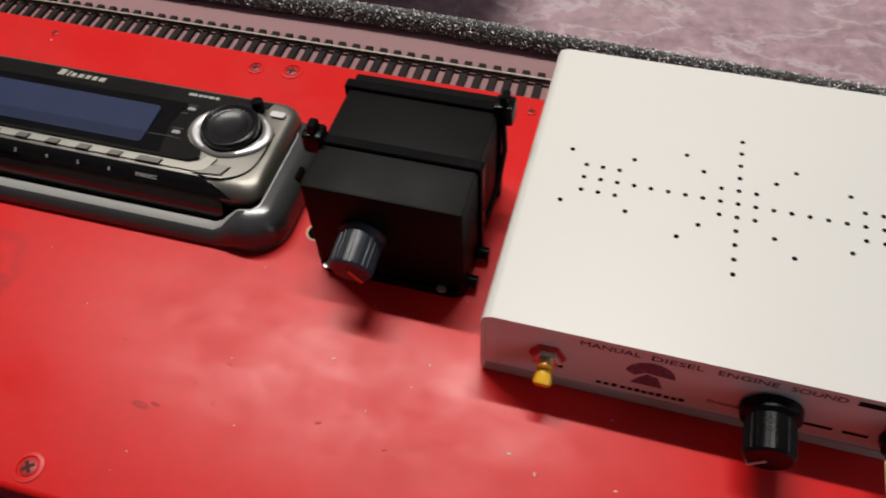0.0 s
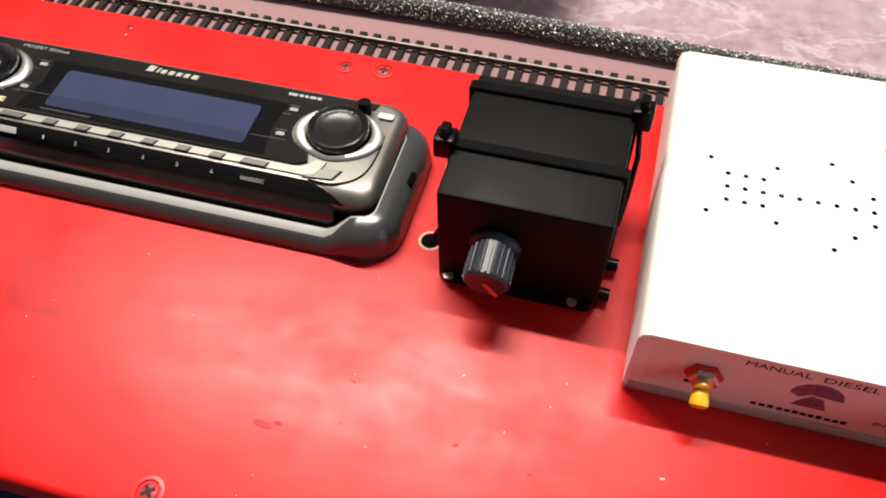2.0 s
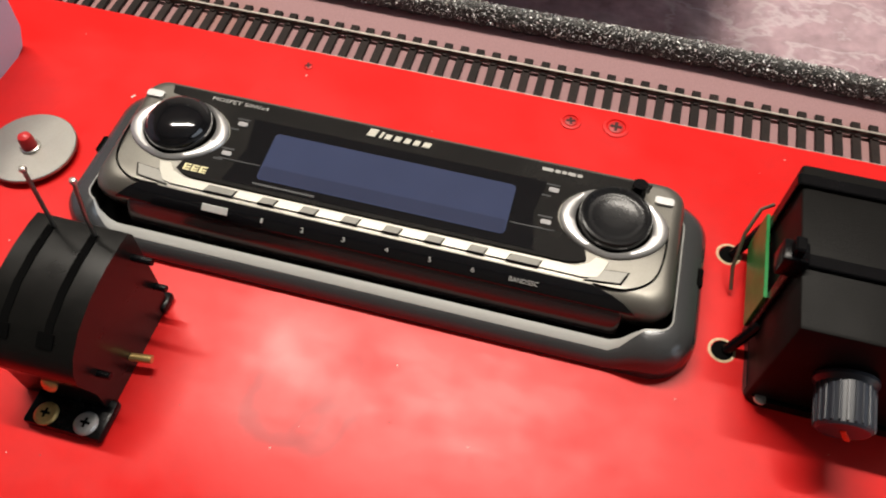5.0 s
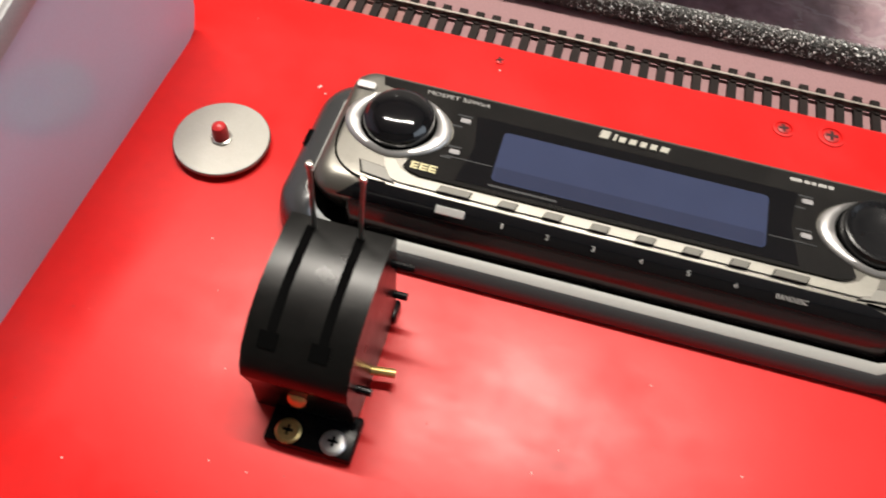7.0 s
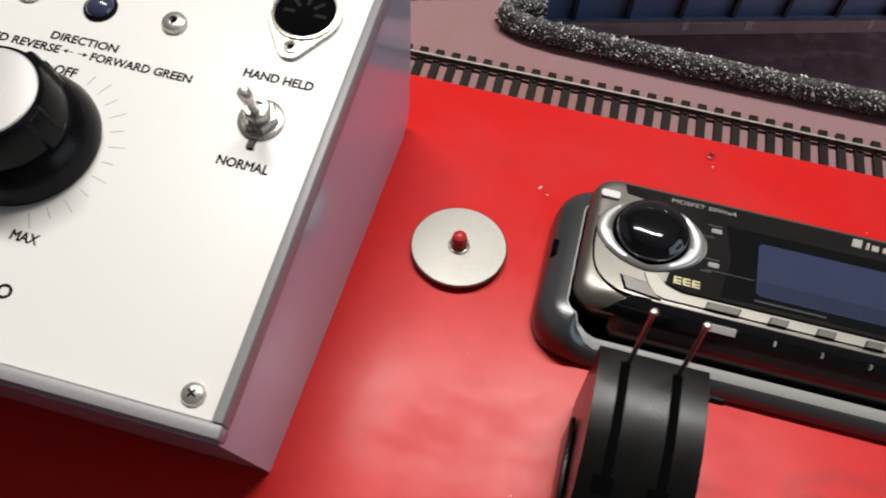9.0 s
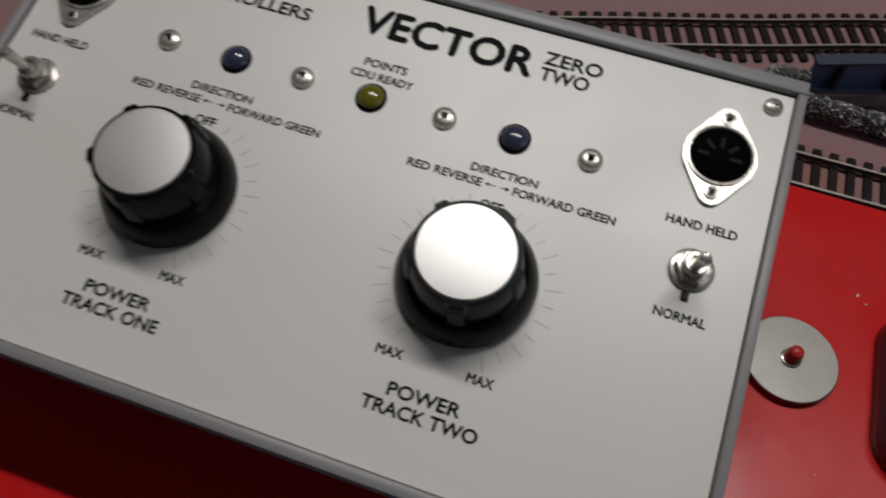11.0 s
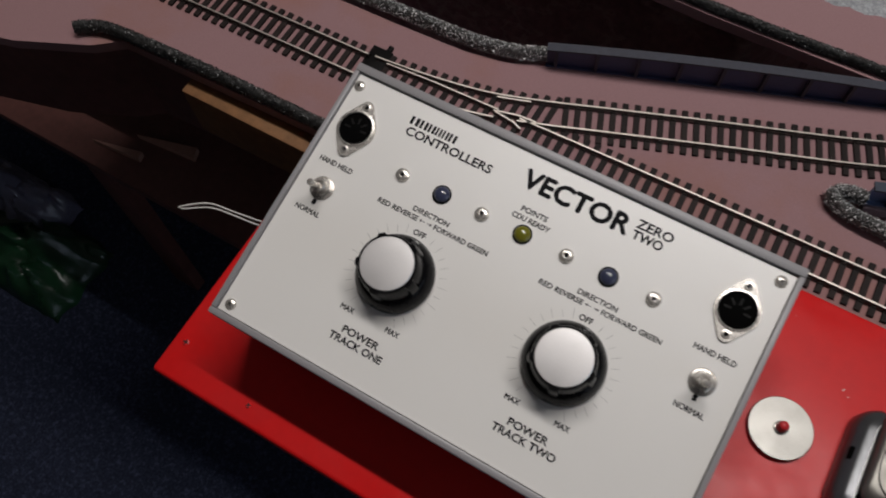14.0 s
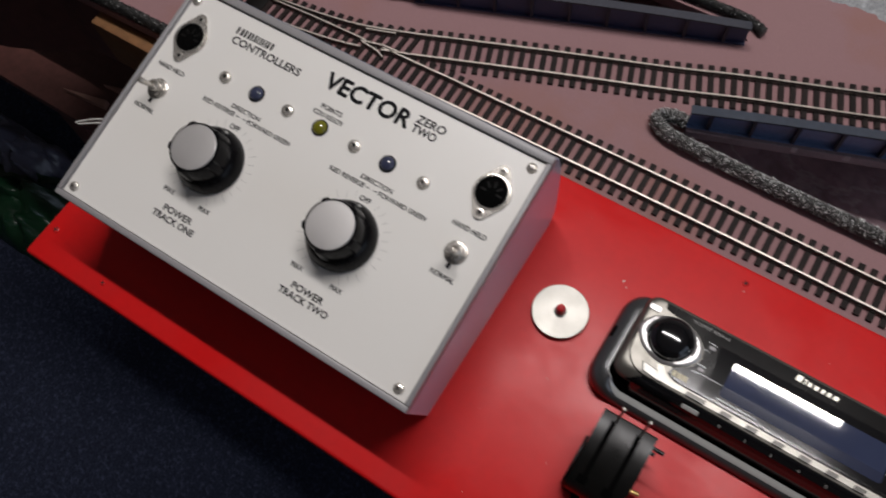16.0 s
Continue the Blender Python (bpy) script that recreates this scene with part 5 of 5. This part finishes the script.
for x in (-71.0, -59.2):
    slot = bmesh.new()
    low = [slot.verts.new((x - w, y, z)) for w in (1.05,) for y, z in ((-87.6, 30.9), (-84, 33.5), (-76.5, 36.1), (-68.5, 37.1), (-60.0, 37.1))]
    high = [slot.verts.new((x + 1.05, v.co.y, v.co.z)) for v in low]
    for i in range(len(low) - 1):
        slot.faces.new((low[i], low[i + 1], high[i + 1], high[i]))
    ext = bmesh.ops.extrude_face_region(slot, geom=slot.faces[:])
    for v in ext["geom"]:
        if isinstance(v, bmesh.types.BMVert):
            v.co.z -= 0.6
    part("slot", slot, HOLE, lever, "dark lever slot", m=L0)
    part("slot_end", box(-2.1, 2.1, -1.9, 1.9, -0.3, 0.35), HOLE, lever, m=L0 @ at(x - 0.4, -87.2, 31.0, 38))
for x, top in ((-70.4, (-70.2, -58.6, 57)), (-59.2, (-58.8, -57.6, 55.2))):
    rod = part("lever_rod", sweep([(x, -60.5, 30), (x + 0.1, -59.6, 44), top], 0.55, 10), WASHER_STEEL, lever, "thin wire lever", m=L0)
    tip = lathe([(0.7, -0.5), (0.95, 0.3), (0.75, 1.0), (0, 1.3)], 12)
    part("tip", shifted(tip, turned(*top)), STEEL, rod)
part("foot_front", box(-71.8, -50.0, -99.4, -88, 0.05, 3.2, 0.8), BLACK, lever, "black screw flange", m=L0)
part("foot_back", box(-74, -51.0, -60, -54, 0.05, 3.0, 0.8), BLACK, lever, m=L0)
part("side_plate", box(-78.6, -77.2, -89, -66, 0.1, 15, 0.5), BLACK, lever, "black side plate", m=L0)
for x, y, mat in ((-66.4, -97.4, BRASS), (-55.2, -97.2, DIAL_SILVER)):
    s = part("flange_screw", lathe([(3.2, 3.2), (3.2, 3.5), (2.6, 4.0), (0, 4.2)], 24), mat, lever, "cross-head screw", m=at(x + 64, y + 78 + 1.2, 0))
    cross = box(-1.3, 1.3, -0.32, 0.32, 3.9, 4.3)
    box(-0.32, 0.32, -1.3, 1.3, 3.9, 4.29, bm=cross)
    part("slot", cross, HOLE, s)
part("wall_screw", lathe([(2.3, 0.0), (2.3, 0.5), (1.6, 1.0), (0, 1.1)], 20), BRASS, lever, "brass screw under the housing lip", m=L0 @ at(-65.6, -90.6, 10.2, 62))
part("terminal_screw", sweep([(-53, -76.5, 5), (-46.2, -75.6, 5)], 1.15, 12), BRASS, lever, "brass terminal screw", m=L0)
for y, z, x1 in ((-59.5, 29, -46.5), (-86.5, 16, -48.5), (-57.8, 12, -48.5)):
    part("pivot_pin", sweep([(-53, y, z), (x1, y, z)], 1.0, 10), BLACK, lever, "black pivot pin", m=L0)

# ---- hand control box with two cable ties ----
pot = thing("control_box", "matt black plastic control box strapped with cable ties", "control box", (134.5, -17, 0))
P0 = at(-134.5, 17, 0)
part("case", box(109.6, 158.8, -42.5, 8.2, 0.05, 40.2, 1.1, 2), BLACK_MATT, pot, m=P0)
part("base_lid", prism(rounded(109.4, 159.0, -43.9, 8.6, 4.5, 5), 0.02, 3.4, 0.8, 2), BLACK, pot, "black screwed base lid", m=P0)
for x in (113.2, 151.5):
    s = part("lid_screw", lathe([(1.7, 3.4), (1.6, 3.9), (0, 4.1)], 16), STEEL, pot, m=P0 @ at(x, -43.4, 0))
pk = part("control_knob", lathe([(7.6, 0.1), (7.6, 1.0), (6.7, 2.2), (6.4, 12.6), (5.9, 13.2), (0, 13.3)], 40), KNOB_SATIN, pot, "dark slate ribbed knob", m=P0 @ at(127.2, -42.6, 22.5, 98))
ribs = data_of(box(-0.35, 0.35, 6.2, 6.95, 2.4, 12.4, 0.12, 1), "knob_rib", KNOB_SATIN)
for d in range(0, 360, 15):
    part("knob_rib", ribs, None, pk, m=at(0, 0, 0, 0, 0, d))
part("pointer", box(-0.7, 0.7, -6.4, 1.0, 13.0, 13.6, 0.2, 1), ORANGE_RED, pk, "orange-red pointer", m=at(0, 0, 0, 0, 0, 30))


def cable_tie(y, head_x, label):
    tie = part("cable_tie", box(108.6, 159.8, y - 1.9, y + 1.9, 40.3, 41.5, 0.3, 1), BLACK, pot, label, m=P0)
    for x in (108.2, 159.0):
        part("strap", box(x, x + 1.2, y - 1.9, y + 1.9, 1.0, 41.2, 0.3, 1), BLACK, tie)
    head = part("head", box(head_x - 3.2, head_x + 3.2, y - 3.2, y + 3.2, 36.5, 44.0, 0.9, 2), BLACK, tie, "square ratchet head")
    part("tail", box(head_x - 1.4, head_x + 1.4, y - 2.2, y + 2.2, 43.6, 47.0, 0.5, 1), BLACK, tie)


cable_tie(-23.5, 107.4, "black nylon cable tie")
cable_tie(1.8, 160.6, "black nylon cable tie")
part("loop_cord", sweep([(160.5, 0.5, 38), (162.0, -3, 28), (161.4, -10, 18), (160.2, -18, 12)], 0.9, 8), BLACK, pot, "loose black cord", m=P0)
for x, y, z in ((163.0, -27.0, 4.0), (162.0, -38.5, 3.6)):
    part("lug", sweep([(x - 5, y, z), (x, y, z)], 2.1, 16), BLACK, pot, "round black lug", m=P0)
for y in (-29.4, 3.9):
    hole_edge = part("splintered_edge", lathe([(3.9, 0.0), (3.7, 0.12), (3.2, 0.14), (3.1, 0.0)], 24), PALE_RIM, shelf_board, "bare wood edge of a drilled hole", m=at(103.3, y, 0.01))
    part("drilled_hole", lathe([(3.25, 0.0), (3.2, 0.04), (0, 0.05)], 24), HOLE, hole_edge, "dark drilled hole", m=at(0.25, -0.2, 0.03))
    part("strap_end", sweep([(109.5, y + 3.5, 12), (107.0, y + 1.8, 5.5), (104.4, y + 0.2, 0.3)], 1.5, 10), BLACK, pot, "black strap running into the drilled hole", m=P0)
# Green reflection on the box's side, added as a thin coloured plate.
part("green_gleam_strip", box(107.3, 108.3, -23, 5, 5, 21, 0.1, 1), GREEN_GLEAM, pot, "thin green strip standing in for a reflection", m=P0)
part("clear_loop", sweep([(109, 8, 22), (106, 7, 20), (103.6, 2, 14), (103, -5, 6), (104, -10, 2)], 0.55, 8), DULL_RING, pot, "thin pale loop of wire", m=P0)

# ---- sound unit ----
snd = thing("sound_unit", "white painted steel sound box with drilled speaker holes", "sound box", (234, -9, 0))
S0 = at(-234, 9, 0)
WX0, WX1, WY0, WY1, WZ = 169.8, 298.2, -66.0, 48.0, 30.0
cover_pts = [(WX0, 2.2), (WX0, WZ - 3.2), (WX0 + 0.9, WZ - 0.9), (WX0 + 3.2, WZ), (WX1 - 3.2, WZ), (WX1 - 0.9, WZ - 0.9), (WX1, WZ - 3.2), (WX1, 2.2),
             (WX1 - 1.3, 2.2), (WX1 - 1.3, WZ - 3.4), (WX1 - 3.4, WZ - 1.3), (WX0 + 3.4, WZ - 1.3), (WX0 + 1.3, WZ - 3.4), (WX0 + 1.3, 2.2)]
cover = prism([(x, z) for x, z in cover_pts][::-1], WY0, WY1, 0.0)
for v in cover.verts:
    v.co = Vector((v.co.x, v.co.z, v.co.y))
cover_ob = part("cover", cover, WHITE_METAL, snd, "white folded steel cover", m=S0, smooth=50)
part("base_tray", box(WX0 + 0.4, WX1 - 0.4, WY0 + 0.1, WY1 - 0.4, 0.05, 4.4, 0.5), TRAY_GREY, snd, "grey steel base tray", m=S0)
front = part("front_panel", box(WX0 + 1.5, WX1 - 1.5, WY0 + 0.5, WY0 + 2.0, 4.5, WZ - 1.5), WHITE_FRONT, snd, "white printed front panel", m=S0)
part("back_panel", box(WX0 + 1.5, WX1 - 1.5, WY1 - 2.0, WY1 - 0.6, 4.9, WZ - 1.5), WHITE_FRONT, snd, m=S0)
part("flange", box(WX0 + 1.4, WX0 + 4.2, WY0 + 0.2, WY0 + 0.45, 4.9, WZ - 2.2), WHITE_METAL, snd, m=S0)
hole = data_of(lathe([(0.78, 0.0), (0.75, 0.03), (0, 0.03)], 14), "speaker_hole", HOLE)
spots = [(0, k) for k in range(-5, 6)] + [(s * 1, k) for s in (-1, 1) for k in (-1, 0, 1)] + [(s * k, 0) for s in (-1, 1) for k in range(2, 7)]
spots += [(s * c, k) for s in (-1, 1) for c in (7, 8, 9) for k in (-1, 0, 1)]
spots += [(s * a, q * b) for s in (-1, 1) for q in (-1, 1) for a, b in ((10.05, 2.05), (6.25, 2.05), (3.2, 3.15), (2.1, 2.05))]
for a, b in spots:
    part("speaker_hole", hole, None, cover_ob, m=at(233.7 + a * 5.05, -10.2 + b * 5.2, WZ + 0.003))
FM = S0 @ at(0, WY0 + 0.49, 0, 90)
for text, x0, x1 in (("MANUAL", 197.2, 213.2), ("DIESEL", 216.0, 229.4), ("ENGINE", 233.0, 248.0), ("SOUND", 251.0, 264.6)):
    part("printed_word", lettering(text, x1 - x0, 2.3, 0.05, 0.0), INK, snd, m=FM @ at(x0, 24.9, 0))
part("printed_word", lettering("ENGINE", 8.4, 1.7, 0.05), INK, snd, m=FM @ at(233.5, 9.6, 0))
for x0, x1, z0, z1 in ((185.0, 187.8, 10.2, 11.8), (190.6, 193.6, 10.2, 11.8), (267.0, 276.0, 24.9, 27.2), (258.5, 266, 9.4, 10.8), (268.5, 275, 9.4, 10.8)):
    part("print_bar", box(x0, x1, z0, z1, 0, 0.05), INK, snd, "bar of small dark print", m=FM)
EMBLEM = material("dull_purple_ink", (0.16, 0.09, 0.14), 0.5, vary=0.45, grain=900, bump=0, stain=0.6, stain_scale=500, stain_colour=(0.32, 0.24, 0.28))
dome = [(6.6 * math.cos(radians(a)), 6.2 * math.sin(radians(a))) for a in range(0, 181, 12)] + [(-4.0, -1.6), (-1.2, 0.6), (2.6, 0.2)]
emblem = part("maker_emblem", prism(dome, 0, 0.05), EMBLEM, snd, "round dull purple emblem", m=FM @ at(217, 17.2, 0))
part("emblem_foot", prism([(-4.6, -6.0), (4.2, -6.0), (3.0, -3.0), (2.2, -0.8), (-0.8, 0.0), (-3.0, -2.6)], 0, 0.05), EMBLEM, emblem)
for k, bx in enumerate((203.4, 205.6, 207.8, 210.2, 212.2, 214.2, 216.2, 218.2, 220.2, 222.4, 224.4, 226.4)):
    part("print_bar", box(bx, bx + 1.5, 6.5, 7.9 + 0.3 * (k % 3 == 2), 0, 0.05), INK, snd, "bar of small dark print", m=FM)
tog = part("push_switch", lathe([(5.2, 0.0), (5.2, 0.8), (4.8, 1.0), (3.4, 1.1)], 6), RED_PLASTIC, snd, "switch with red washer and yellow cap", m=FM @ at(189, 16.2, 0))
part("nut", lathe([(4.0, 1.0), (4.0, 2.4), (3.6, 2.7), (0, 2.8)], 6), STEEL, tog)
part("bush", lathe([(2.4, 2.5), (2.4, 4.6), (0, 4.7)], 20), BRASS, tog)
part("cap", lathe([(1.5, 3.0), (1.9, 4.2), (2.6, 7.6), (2.5, 8.5), (1.6, 9.1), (0, 9.2)], 22), YELLOW, tog, "yellow plastic cap", m=at(0, 0, 0, 24))


def front_knob(x, z, stripe, label, turn=140):
    k = part("control_knob", lathe([(8.1, 0.6), (8.2, 1.4), (7.8, 3.6), (6.5, 4.6), (6.3, 14.6), (5.8, 15.2), (0, 15.3)], 44), BLACK, snd, label, m=FM @ at(x, z, 0))
    rib = data_of(box(-0.3, 0.3, 6.0, 6.6, 4.8, 14.4, 0.12, 1), "knob_rib", BLACK)
    for d in range(0, 360, 15):
        part("knob_rib", rib, None, k, m=at(0, 0, 0, 0, 0, d))
    part("pointer_line", box(-0.45, 0.45, 1.0, 6.6, 14.9, 15.5), stripe, k, "painted pointer line", m=at(0, 0, 0, 0, 0, turn))
    part("pointer_stripe", box(-0.45, 0.45, 6.0, 6.8, 4.8, 15.4), stripe, k, m=at(0, 0, 0, 0, 0, turn))


front_knob(249.2, 14.5, SILK, "ribbed black knob with white pointer")
front_knob(284.5, 14.5, YELLOW, "ribbed black knob with yellow pointer", 112)

# ---- wires and film below the left end ----
solid("white_wire", sweep([tuple(p) for p in smooth_line([(-370, -33, -17), (-392, -35, -28), (-407, -36, -34), (-423, -38, -35), (-438, -40.5, -35), (-451, -50, -35), (-449.6, -50.8, -35.4), (-436, -42.2, -35.8), (-422, -39.6, -35.9), (-406, -38.2, -34.8), (-391, -37, -28.6), (-370, -36, -17)], 3)], 0.5, 8), WIRE,
      "thin white wires trailing from the red board", "wire", smooth=60)


def film_sheet(name, points, mat, label, category, lift):
    bm = bmesh.new()
    (ax, ay), (bx2, by2) = points
    n = 26
    grid = []
    for j in range(n + 1):
        row = []
        for i in range(n + 1):
            x, y = ax + (bx2 - ax) * i / n, ay + (by2 - ay) * j / n
            edge = min(i, n - i, j, n - j) / n * 2
            z = lift * edge ** 0.6 * (0.55 + 0.9 * abs(noise.fractal(Vector((x / 70, y / 70, len(label))), 1, 2, 4)))
            row.append(bm.verts.new((x + 9 * noise.noise(Vector((x / 30, y / 30, 1))), y + 9 * noise.noise(Vector((x / 30, y / 30, 7))), FLOOR * 1000 + 1.5 + z)))
        grid.append(row)
    for j in range(n):
        for i in range(n):
            bm.faces.new((grid[j][i], grid[j][i + 1], grid[j + 1][i + 1], grid[j + 1][i]))
    ext = bmesh.ops.extrude_face_region(bm, geom=bm.faces[:])
    for v in ext["geom"]:
        if isinstance(v, bmesh.types.BMVert):
            v.co.z -= 1.2
    return solid(name, bm, mat, label, category, smooth=60)


film_sheet("green_bag", ((-1230, -120), (-960, 20)), GREEN_BAG, "crumpled dark green plastic bag on the floor", "bag", 90)
film_sheet("clear_bag", ((-1230, -30), (-1060, 60)), CLEAR_BAG, "crumpled grey plastic bag on the floor", "bag", 150)
